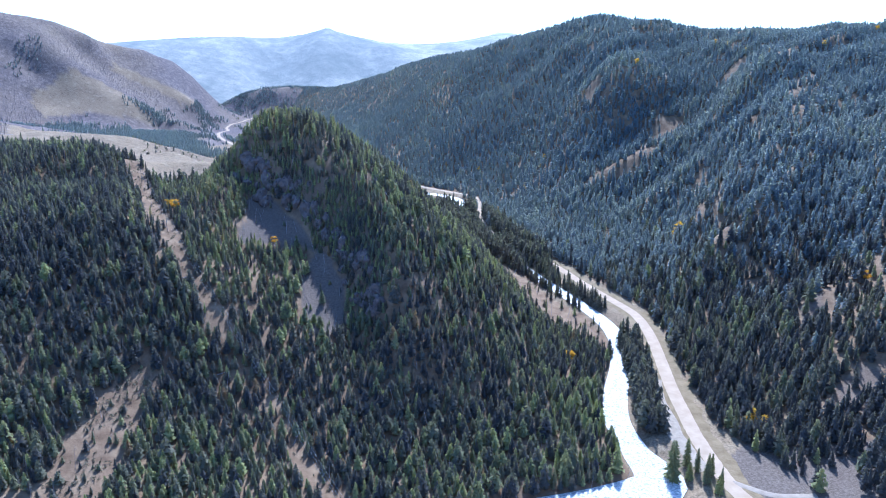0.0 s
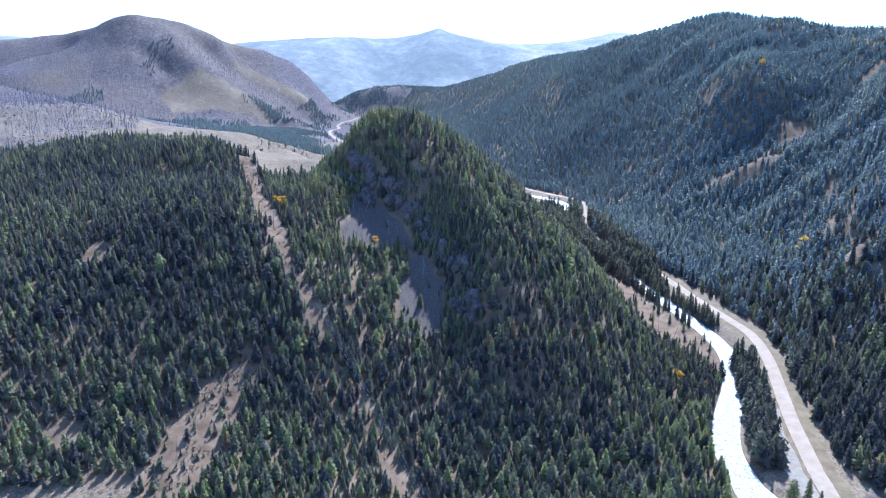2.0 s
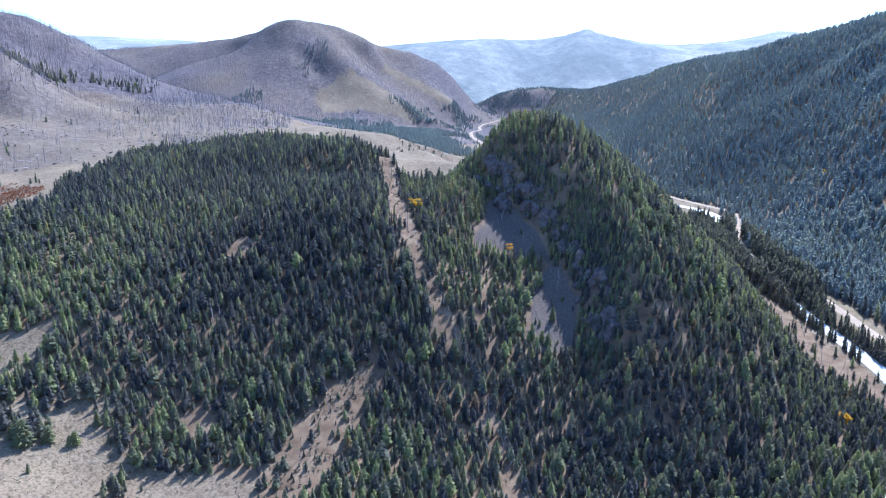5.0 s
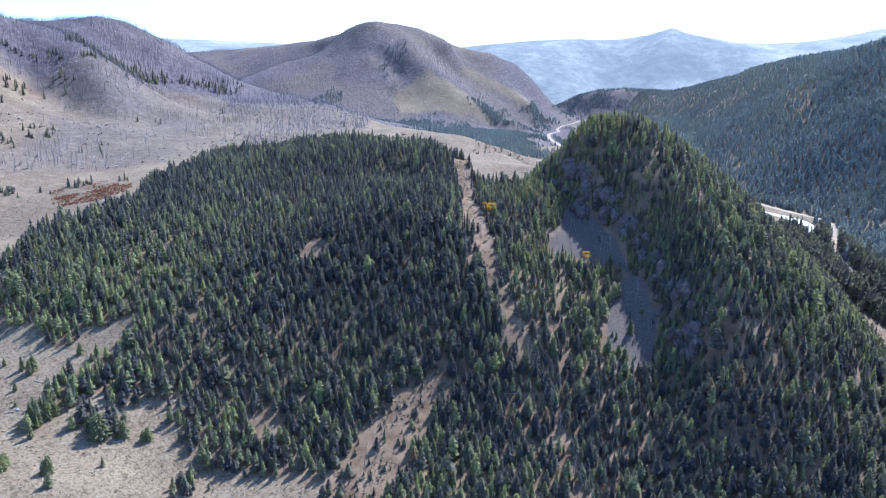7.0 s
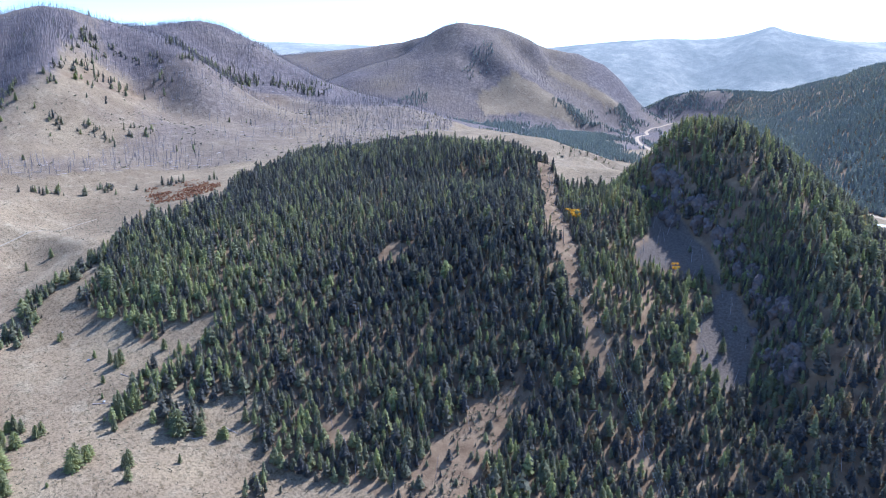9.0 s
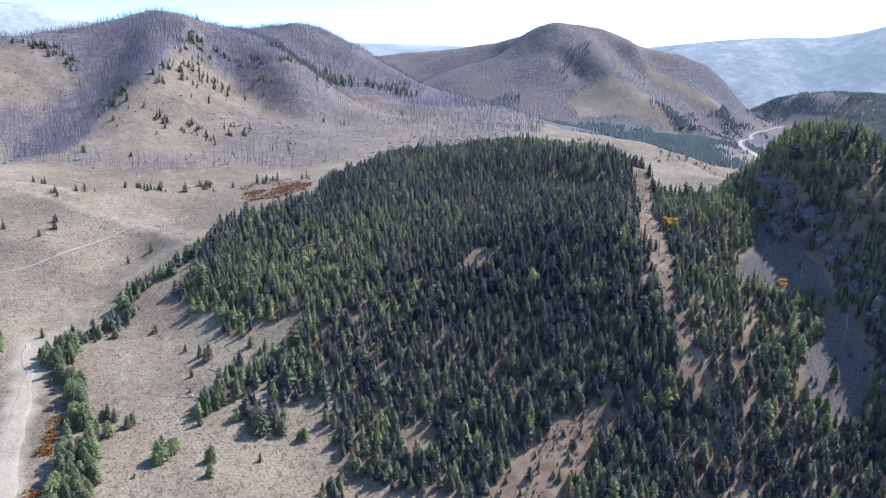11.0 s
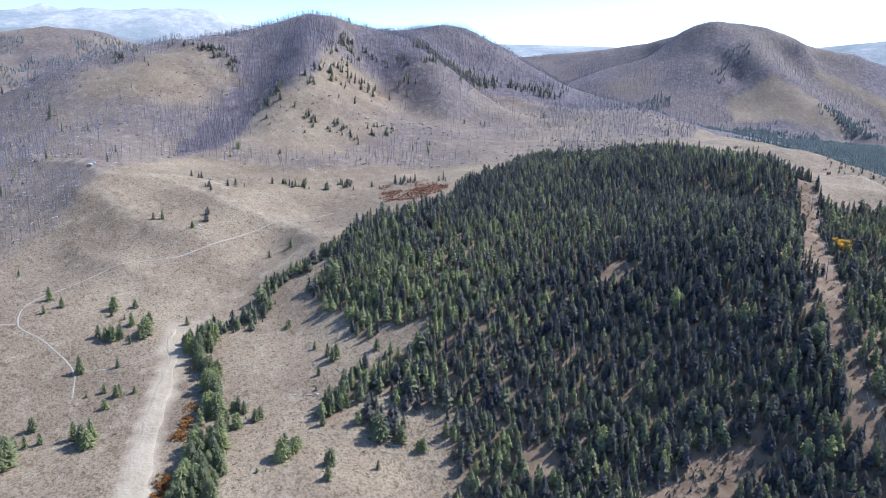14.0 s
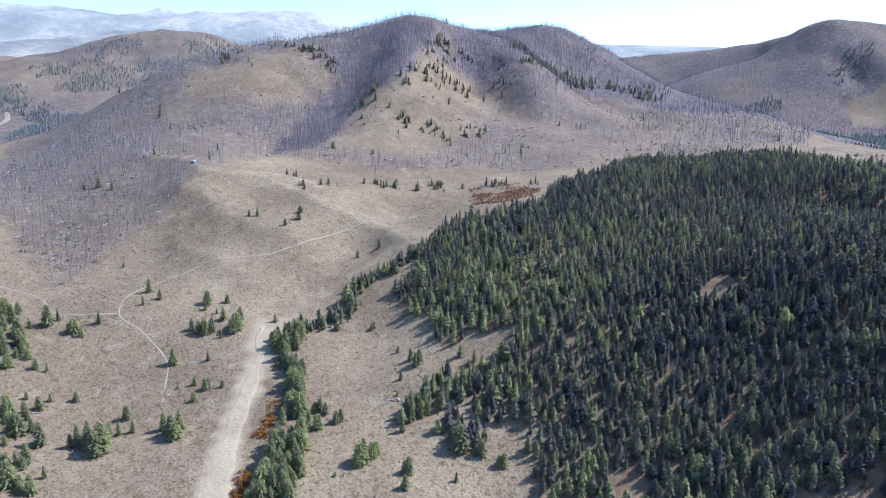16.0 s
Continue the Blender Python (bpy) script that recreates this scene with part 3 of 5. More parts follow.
def height(x, y):
    x, y = np.asarray(x, float), np.asarray(y, float)
    b = base_height(x, y)
    z = b + rough(x, y, b)
    for back in KNOLL_BACKS[:3] + TAN_BACKS:
        d, k = beside(x, y, smooth_line(back, 4.0), 60)
        z = z + 4.5 * np.exp(-(d / 15) ** 2)
    d, k = beside(x, y, ROAD_LINE, 40)
    f = np.clip((d - 7) / 14, 0, 1)
    z = np.where(d < 40, (ROAD_Z[k] - 0.25) * (1 - f) + z * f, z)
    d, k = beside(x, y, RIVER_LINE, 40)
    f = np.clip((d - RIVER_HALF[k]) / 7, 0, 1)
    z = np.where(d < 40, np.minimum(z, (RIVER_Z[k] - 1.0) * (1 - f) + z * f), z)
    return z


FOREST = [(-560, 610), (-540, 560), (-520, 505), (-492, 455), (-466, 420), (-464, 376), (-476, 352), (-466, 333), (-448, 310), (-436, 292), (-424, 286), (-412, 270), (-393, 260), (-376, 268), (-360, 265), (-345, 258), (-338, 266), (-349, 275), (-333, 284), (-324, 296), (-315, 276), (-319, 261), (-324, 246), (-318, 228), (-307, 213), (-299, 215), (-303, 229), (-305, 246), (-286, 251), (-277, 265), (-268, 273), (-256, 265), (-254, 254), (-240, 252), (-224, 253), (-205, 255), (-190, 257), (-172, 259), (-166, 230), (-120, 215), (-40, 225), (30, 255), (66, 280), (92, 300), (94, 350), (100, 400), (113, 440), (122, 488), (114, 535), (94, 575), (84, 640), (70, 700), (52, 780), (28, 860), (-10, 900), (-60, 900), (-130, 800), (-180, 690), (-205, 605), (-232, 572), (-250, 588), (-285, 640), (-352, 655), (-430, 660)]
WEDGE = [(-161, 354), (-168, 334), (-172, 315), (-176, 296), (-176, 268), (-166, 235), (-152, 262), (-151, 288), (-152, 317), (-149, 335), (-142, 359), (-151, 345)]
EDGE_HOLE = [(-236, 275), (-227, 284), (-215, 288), (-214, 280), (-216, 271), (-228, 272)]
EDGE_CLUMPS = ([(-284, 226), (-294, 236), (-294, 244), (-276, 243), (-270, 238)], [(-230, 227), (-235, 239), (-230, 248), (-218, 240)])
CREEK_BELT = [(-408, 182), (-380, 182), (-371, 180), (-357, 177), (-337, 168), (-318, 156), (-300, 144), (-284, 134), (-278, 150), (-294, 162), (-321, 173), (-357, 184), (-375, 193), (-387, 200), (-408, 206)]
POCKET = [(-276, 384), (-280, 404), (-266, 400), (-258, 388)]
SCREE = [(-145, 481), (-143, 495), (-151, 532), (-141, 538), (-123, 521), (-102, 494), (-77, 459), (-64, 435), (-63, 421), (-62, 402), (-79, 394), (-88, 414), (-95, 442), (-90, 462), (-88, 472), (-101, 480), (-112, 473), (-122, 475), (-139, 466)]
CLIFF = [(-154, 533), (-158, 566), (-139, 555), (-111, 533), (-70, 500), (-47, 463), (-36, 430), (-36, 406), (-57, 419), (-65, 439), (-80, 466), (-102, 495), (-125, 525), (-141, 539)]
ROADSIDE_SCREE = [(146, 318), (165, 338), (185, 332), (222, 312), (205, 262), (143, 280)]
BROWN_SLOPES = ([(224, 366), (249, 383), (254, 371), (226, 322), (215, 338)], [(252, 471), (273, 482), (255, 433), (246, 435)])
BANK = [(28, 735), (56, 702), (78, 645), (103, 576), (118, 527), (122, 493), (116, 464), (105, 495), (89, 514), (68, 520), (63, 548), (43, 590), (36, 660)]
RIGHT_FOREST = [(200, 270), (166, 310), (151, 350), (153, 400), (159, 450), (166, 500), (164, 550), (152, 590), (136, 640), (120, 690), (80, 780), (52, 850), (44, 930), (48, 1010), (20, 1090), (-90, 1220), (-200, 1395), (-330, 1580), (-480, 1980), (-520, 2350), (-480, 2610), (-360, 2690), (-140, 2440), (50, 2090), (210, 1730), (330, 1560), (700, 1500), (1020, 1500), (700, 1010), (430, 620), (260, 370)]
ISLAND = [(128, 484), (142, 478), (136, 430), (126, 372), (120, 340), (110, 345), (112, 372), (122, 420)]
ROADSIDE_ROW = [(-20, 545), (150, 545), (150, 960), (-20, 960)]
VALLEY_WOODS = [(-470, 1420), (-540, 1500), (-640, 1600), (-700, 1720), (-740, 1900), (-760, 2100), (-800, 1850), (-860, 1560), (-760, 1440), (-600, 1380)]
HIGH_PEAK_BURN = [(-1000, 1450), (-880, 1580), (-780, 1900), (-740, 2200), (-900, 2260), (-1150, 2000), (-1400, 1920), (-1900, 2020), (-2000, 1800), (-1500, 1400), (-1250, 1380)]
VALLEY_FLOOR_WOODS = [(-764, 1664), (-779, 1795), (-725, 1890), (-525, 1555), (-431, 1255), (-510, 1288)]
VALLEY_SIDE_WOODS = [(-958, 1500), (-833, 1625), (-736, 1760), (-690, 1910), (-650, 2203), (-600, 2200), (-570, 1900), (-500, 1720), (-420, 1480), (-330, 1280), (-430, 1130), (-560, 1080), (-690, 1120), (-760, 1250)]
VALLEY_HEAD_WOODS = [(-765, 2112), (-732, 2257), (-716, 2600), (-633, 2584), (-631, 2327), (-694, 2061)]
RIDGE_WOODS = [(-320, 2390), (-480, 2410), (-640, 2450), (-780, 2540), (-830, 2620), (-700, 2680), (-520, 2650), (-320, 2570)]
HIGH_PEAK_WOODS = [(-1094, 1940), (-1089, 1832), (-1061, 1755), (-1017, 1788), (-958, 1830), (-964, 1865), (-1038, 1927)]
HIGH_PEAK_TAN = [(-949, 1864), (-880, 1870), (-777, 1875), (-734, 1900), (-746, 1804), (-867, 1707), (-919, 1633), (-1004, 1735), (-981, 1790)]
HIGH_PEAK_TAN_TWO = [(-965, 2088), (-872, 2096), (-777, 2093), (-726, 2150), (-712, 2120), (-757, 2042), (-868, 2043), (-936, 2046)]
VALLEY_WOODS_LOW = [(-800, 1565), (-789, 1757), (-595, 1704), (-490, 1425), (-600, 1400)]
VALLEY_WOODS_FAR = [(-758, 2090), (-752, 2206), (-700, 2300), (-658, 2177), (-684, 2006)]
PEAK_WOODS_LOW = [(-1085, 1635), (-1110, 1530), (-1080, 1430), (-1000, 1440), (-1037, 1549)]
LEFT_HILL_WOODS = [(-1900, -50), (-1950, 400), (-2150, 700), (-2330, 650), (-2390, 430), (-2330, 150), (-2290, -50)]
LEFT_VALLEY_WOODS = [(-1960, 10), (-1937, 100), (-1700, 170), (-1400, 150), (-1150, 100), (-1100, 60), (-1300, 40), (-1709, 84), (-1800, 24)]
BURN = [(-520, 84), (-600, 60), (-700, 30), (-900, 40), (-1100, 60), (-1250, 300), (-1350, 600), (-1450, 1000), (-1250, 1250), (-900, 1200), (-700, 1150), (-560, 900), (-520, 700), (-570, 560), (-650, 470), (-650, 360), (-720, 300), (-660, 215), (-600, 165), (-575, 118)]
BURN_DENSE = [(-535, 88), (-600, 68), (-700, 45), (-850, 50), (-960, 110), (-980, 210), (-870, 215), (-770, 182), (-690, 165), (-640, 188), (-596, 160), (-594, 140), (-575, 114)]
BURN_RAVINE = [(-860, 290), (-905, 430), (-1000, 440), (-1060, 600), (-960, 580), (-900, 480), (-830, 400), (-780, 330), (-740, 290)]
PEAK_WOODS = [(-850, 497), (-918, 608), (-924, 690), (-1045, 819), (-990, 1000), (-940, 1090), (-890, 1000), (-860, 800), (-870, 640)]
TAN_SPUR = [(-991, 261), (-990, 307), (-1009, 390), (-994, 409), (-962, 421), (-923, 441), (-873, 364), (-876, 310), (-902, 297), (-910, 246)]
TAN_FACE = [(-909, 537), (-944, 600), (-939, 633), (-873, 647), (-830, 600), (-736, 536), (-690, 450), (-700, 376), (-773, 378), (-862, 462), (-841, 491)]
TIMBER_BAND = [(-967, 439), (-1038, 522), (-1067, 633), (-1022, 649), (-868, 509), (-852, 453), (-813, 405), (-740, 335), (-717, 280), (-861, 367), (-914, 441)]
UPPER_TIMBER = [(-1038, 677), (-1247, 907), (-1300, 1050), (-1123, 1060), (-987, 921), (-926, 738), (-921, 661), (-957, 645)]
RED_PATCH = [(-572, 418), (-575, 445), (-535, 474), (-500, 445), (-492, 400), (-520, 388)]
POWER = ((-300, 660), (-246, 564), (-204, 484), (-179, 445), (-158, 415), (-140, 394), (-118, 370), (-98, 348), (-77, 316), (-62, 291), (-30, 240))
CREEK = ((-440, 318), (-438, 292), (-438, 271), (-432, 250), (-416, 234), (-409, 218), (-408, 200), (-392, 190), (-366, 176), (-340, 162), (-312, 155), (-288, 143), (-262, 122))
POWER_LINE = smooth_line(POWER, 4.0)
CREEK_LINE = smooth_line(CREEK, 4.0)


# bare patches on the slope across the river: x, y, half length up the slope, half width
RIGHT_BARE = ((311, 979, 34, 9), (219, 890, 26, 8), (192, 888, 22, 7), (157, 924, 24, 6), (131, 942, 20, 6), (99, 985, 18, 6), (355, 809, 16, 6), (290, 789, 18, 9), (248, 600, 18, 9), (269, 716, 24, 11), (450, 905, 36, 10), (300, 953, 44, 9), (252, 898, 42, 11), (222, 1056, 20, 14), (421, 1043, 26, 12), (432, 862, 30, 11), (271, 698, 20, 8), (252, 606, 12, 7), (291, 794, 12, 7), (185, 766, 12, 8), (116, 748, 18, 9), (470, 995, 34, 16), (255, 459, 15, 8), (236, 366, 30, 9), (307, 477, 12, 7), (201, 389, 9, 6), (250, 538, 10, 6), (188, 292, 26, 14), (480, 782, 24, 10))


def forest_cover(x, y):
    """How thickly the woods stand, 0 to 1, round the hill and the knob."""
    u, v = x + 7 * fbm(x, y, 26, 93, 3), y + 7 * fbm(x, y, 26, 97, 3)
    inn = inside(u, v, FOREST).astype(float)
    loose = inside(x + 16 * fbm(x, y, 24, 193, 3), y + 16 * fbm(x, y, 24, 197, 3), FOREST)
    open_side = (x < -185) & (y < 420)
    inn = np.where(open_side, 0.7 * inn + 0.3 * loose, inn)
    for clump in EDGE_CLUMPS:
        inn[inside(u, v, clump)] = 0.75
    for hole in (WEDGE, POCKET, SCREE, EDGE_HOLE):
        inn[inside(u, v, hole)] = 0
    inn[inside(u, v, BANK)] = 0.05
    inn[inside(u, v, CLIFF)] *= 0.85
    d, k = beside(x, y, POWER_LINE, 30)
    inn[d < 3.6 + 6.0 * (fbm(x, y, 26, 91, 2) + 0.25)] *= 0.05
    patch = fbm(x, y, 60, 61, 3)
    inn *= np.clip(1.02 + 1.2 * np.minimum(patch + 0.18, 0), np.where(x > -70, 0.92, 0.7), 1)
    return inn


def right_cover(x, y):
    inn = inside(x, y, RIGHT_FOREST).astype(float)
    inn *= np.clip(1.0 + 1.6 * np.minimum(fbm(x, y, 90, 71, 4) + 0.22, 0), 0.5, 1)
    inn *= np.where((right_spurs(x, y) > 0.33) & (fbm(x, y, 70, 79, 3) > 0.12), 0.55, 1)
    u, v = x + 9 * fbm(x, y, 22, 73, 3), y + 9 * fbm(x, y, 22, 74, 3)
    for cx, cy, a_, b_ in RIGHT_BARE:
        along, across = (u - cx) * 0.82 + (v - cy) * 0.57, (v - cy) * 0.82 - (u - cx) * 0.57
        inn = np.where((along / a_) ** 2 + (across / b_) ** 2 < 1, 0.10, inn)
    return inn


# ---- the ground: one sheet out to the horizon ----
def mesh_from(name, verts, faces, mats, tint=None, mat_index=None, smooth=False):
    me = bpy.data.meshes.new(name)
    verts, faces = np.asarray(verts, np.float32), np.asarray(faces, np.int32)
    n, k = faces.shape
    me.vertices.add(len(verts))
    me.vertices.foreach_set("co", verts.ravel())
    me.loops.add(n * k)
    me.loops.foreach_set("vertex_index", faces.ravel())
    me.polygons.add(n)
    me.polygons.foreach_set("loop_start", np.arange(0, n * k, k, dtype=np.int32))
    me.polygons.foreach_set("loop_total", np.full(n, k, np.int32))
    for m in mats:
        me.materials.append(m)
    if mat_index is not None:
        me.polygons.foreach_set("material_index", np.asarray(mat_index, np.int32))
    me.polygons.foreach_set("use_smooth", np.full(n, smooth))
    me.update(calc_edges=True)
    if tint is not None:
        me.attributes.new("tint", "FLOAT", "POINT").data.foreach_set("value", np.asarray(tint, np.float32))
    return me


CENTRE = (-15.0, 40.0)
ring_az = np.radians(np.concatenate([np.arange(-40, 102, 0.25), np.arange(102, 320, 3.0)]))
rings = [0.02, 6.0]
while rings[-1] < 4880:
    r_ = rings[-1]
    rings.append(r_ + (9.0 if r_ < 220 else max(2.4, 0.0088 * r_)))
rings = np.array(rings)
gx = CENTRE[0] - np.sin(ring_az)[None, :] * rings[:, None]
gy = CENTRE[1] + np.cos(ring_az)[None, :] * rings[:, None]
gz = height(gx, gy)
nr, na = gx.shape
i0 = (np.arange(nr - 1)[:, None] * na + np.arange(na)[None, :]).ravel()
i1 = (np.arange(nr - 1)[:, None] * na + (np.arange(na)[None, :] + 1) % na).ravel()
quads = np.column_stack([i0, i1, i1 + na, i0 + na])
gverts = np.column_stack([gx.ravel(), gy.ravel(), gz.ravel()])
here = np.repeat(rings[:-1] < 2850, na)
ground_mesh = mesh_from("ground", gverts, quads[here], [GROUND], smooth=True)
woods = np.clip(inside(gx, gy, FOREST) * 0.9 + inside(gx, gy, RIGHT_FOREST) * 0.8 + inside(gx, gy, PEAK_WOODS) * 0.5, 0, 1)
edge = 12 * fbm(gx, gy, 40, 41, 3)
burnt = inside(gx + edge, gy - edge, BURN) * np.clip(0.5 + (gz - 140) / 160 + 0.4 * fbm(gx, gy, 90, 43, 3), 0.25, 0.7)
for face in (TAN_FACE, TAN_SPUR):
    soft_edge = sum(inside(gx + sx * 16 + 2 * edge, gy + sy * 16 - 2 * edge, face) for sx, sy in ((0, 0), (1, 0), (-1, 0), (0, 1), (0, -1), (0.5, 0.5), (-0.5, -0.5))) / 7
    burnt = burnt * (1 - soft_edge * (0.85 + 0.3 * fbm(gx, gy, 30, 45, 2)).clip(0.4, 1))
burnt[inside(gx + edge, gy, TIMBER_BAND) | inside(gx + edge, gy, UPPER_TIMBER)] = 1.0
far_burn = (np.hypot(gx, gy) > 1300) & (gx < -500)
burnt = np.where(far_burn, np.clip(0.9 + 0.7 * fbm(gx, gy, 200, 47, 4) - 0.5 * np.clip((-1450 - gx) / 200, 0, 1) * (gy < 1300), 0.12, 1.0), burnt)
burnt[inside(gx + 2 * edge, gy, HIGH_PEAK_TAN) | inside(gx + 2 * edge, gy, HIGH_PEAK_TAN_TWO)] = 0.15
stony = np.clip(inside(gx + edge / 4, gy, SCREE) * 1.0 + inside(gx, gy, CLIFF) * 0.35 + inside(gx + edge / 3, gy, ROADSIDE_SCREE) * 0.9 + sum(inside(gx + edge / 3, gy, slope_) for slope_ in BROWN_SLOPES) * 0.6, 0, 1)
d_, k_ = beside(gx, gy, smooth_line(((-424, 184), (-412, 178), (-394, 172), (-368, 158), (-335, 141), (-300, 127), (-240, 108)), 3.0), 60)
dirt = np.clip(1.15 - d_ / 12, 0, 1)
d_, k_ = beside(gx, gy, smooth_line(((-470, 290), (-450, 235), (-432, 205), (-420, 190)), 3.0), 60)
dirt = np.maximum(dirt, 0.5 * np.clip(1.1 - d_ / 20, 0, 1))
for mound in ((-545, 330, 40), (-470, 165, 30)):
    dirt = np.maximum(dirt, 0.5 * np.clip(1.2 - np.hypot(gx - mound[0], (gy - mound[1]) * 1.6) / mound[2], 0, 1))
for back in KNOLL_BACKS:
    d_, k_ = beside(gx, gy, smooth_line(back, 4.0), 60)
    dirt = np.maximum(dirt, 0.5 * np.clip(1.25 - d_ / (12 + 5 * fbm(gx, gy, 20, 49, 2)), 0, 1))
cover = np.column_stack([woods.ravel(), burnt.ravel(), stony.ravel(), dirt.ravel()]).astype(np.float32)
ground_mesh.color_attributes.new("cover", "FLOAT_COLOR", "POINT").data.foreach_set("color", cover.ravel())
ground = tagged(new("ground", ground_mesh), "dry tan hillsides and mountains with bare autumn grass", "ground", kind="structure")
# Here tint is distance, which strengthens the emitted haze.
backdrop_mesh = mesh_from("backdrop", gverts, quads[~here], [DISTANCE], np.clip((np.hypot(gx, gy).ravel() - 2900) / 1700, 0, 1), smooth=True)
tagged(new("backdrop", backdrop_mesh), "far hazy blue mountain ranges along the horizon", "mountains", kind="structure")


def ground_z(x, y):
    """The height of the ground sheet itself, between its own vertices."""
    x, y = np.asarray(x, float) - CENTRE[0], np.asarray(y, float) - CENTRE[1]
    r_, az_ = np.hypot(x, y), np.arctan2(-x, y)
    az_ = np.where(az_ < ring_az[0], az_ + 2 * np.pi, az_)
    fi = np.clip(np.interp(r_, rings, np.arange(nr)), 0, nr - 1.001)
    fj = np.clip(np.interp(az_, ring_az, np.arange(na)), 0, na - 1.001)
    i, j = fi.astype(int), fj.astype(int)
    u, v = fi - i, fj - j
    return (gz[i, j] * (1 - u) + gz[i + 1, j] * u) * (1 - v) + (gz[i, j + 1] * (1 - u) + gz[i + 1, j + 1] * u) * v


def ribbon(name, pts, half, lift, mat, label, category, step=3.0, columns=5, z=None, wobble=0.0):
    """A strip laid along a line on the ground."""
    line = smooth_line(pts, step) if z is None else pts
    half = np.full(len(line), half, float) if np.isscalar(half) else np.interp(np.linspace(0, 1, len(line)), np.linspace(0, 1, len(half)), half)
    t = np.gradient(line[:, :2], axis=0)
    t /= np.hypot(t[:, 0], t[:, 1])[:, None] + 1e-9
    side = np.column_stack([t[:, 1], -t[:, 0]])
    s = np.linspace(-1, 1, columns)
    wob = wobble * np.stack([value_noise(line[:, 0] / 9, line[:, 1] / 9, 3), value_noise(line[:, 0] / 9, line[:, 1] / 9, 8)])
    h = np.where(s[None, :] < 0, (half + wob[0])[:, None], (half + wob[1])[:, None])
    x = line[:, None, 0] + side[:, None, 0] * s * h
    y = line[:, None, 1] + side[:, None, 1] * s * h
    zz = ground_z(x, y) + lift if z is None else z[:, None] + 0 * x
    zz = zz - 0.3 * (np.abs(s)[None, :] > 0.99)
    n, c = x.shape
    i = (np.arange(n - 1)[:, None] * c + np.arange(c - 1)[None, :]).ravel()
    me = mesh_from(name, np.column_stack([x.ravel(), y.ravel(), zz.ravel()]), np.column_stack([i, i + 1, i + c + 1, i + c]), [mat], smooth=True)
    return tagged(new(name, me), label, category, kind="structure")


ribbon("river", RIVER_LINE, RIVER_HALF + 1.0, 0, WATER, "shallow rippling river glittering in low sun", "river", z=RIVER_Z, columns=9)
ribbon("road_verge", ROAD[:15], 12, 0.12, VERGE, "dry olive grass verge beside the highway", "verge", columns=9, wobble=3.0)
ribbon("road", ROAD_LINE, 4.6, 0, ASPHALT, "two-lane sun-bleached grey asphalt highway", "road", z=ROAD_Z + 0.1)
ribbon("gravel_pullout", ((137, 408), (131, 385), (128, 355), (126, 330), (130, 306)), (2.0, 2.5, 3.5, 5.0, 4.0), 0.34, GRAVEL, "pale gravel lay-by beside the highway", "pullout", wobble=0.8)
ribbon("side_track", ((139, 297), (148, 290), (158, 285), (172, 283)), 2.2, 0.34, GRAVEL, "pale gravel side track leaving the highway", "track", wobble=0.5)
ribbon("dirt_track", ((-424, 182), (-412, 177), (-394, 172), (-368, 158), (-335, 141), (-300, 127), (-270, 116), (-240, 108)), (1.0, 2.5, 3.6, 4.6, 5.2, 5.6, 5.6, 5.6), 0.24, DUST, "broad pale bare dirt track beside the creek", "track", wobble=2.2, columns=9)
ribbon("footpath", ((-541, 355), (-529, 303), (-524, 272), (-506, 221), (-513, 177), (-506, 149), (-488, 122), (-463, 110), (-444, 119), (-415, 127), (-392, 122)), 0.75, 0.14, TRAIL, "narrow trodden dirt path across the meadow", "path", wobble=0.35, step=2.0)
ribbon("footpath", ((-545, 30), (-536, 50), (-508, 71), (-479, 78), (-463, 109)), 0.7, 0.14, TRAIL, "narrow trodden dirt path joining another", "path", wobble=0.3, step=2.0)
ribbon("footpath", ((-413, 127), (-405, 147), (-405, 169)), 0.5, 0.14, TRAIL, "faint dirt path towards the track", "path", wobble=0.3, step=2.0)
ribbon("valley_road", ((-1640, -60), (-1690, 0), (-1717, 23), (-1753, 36), (-1800, 38)), 5.0, 0.4, GRAVEL, "pale road along the distant side valley", "road", wobble=1.0)


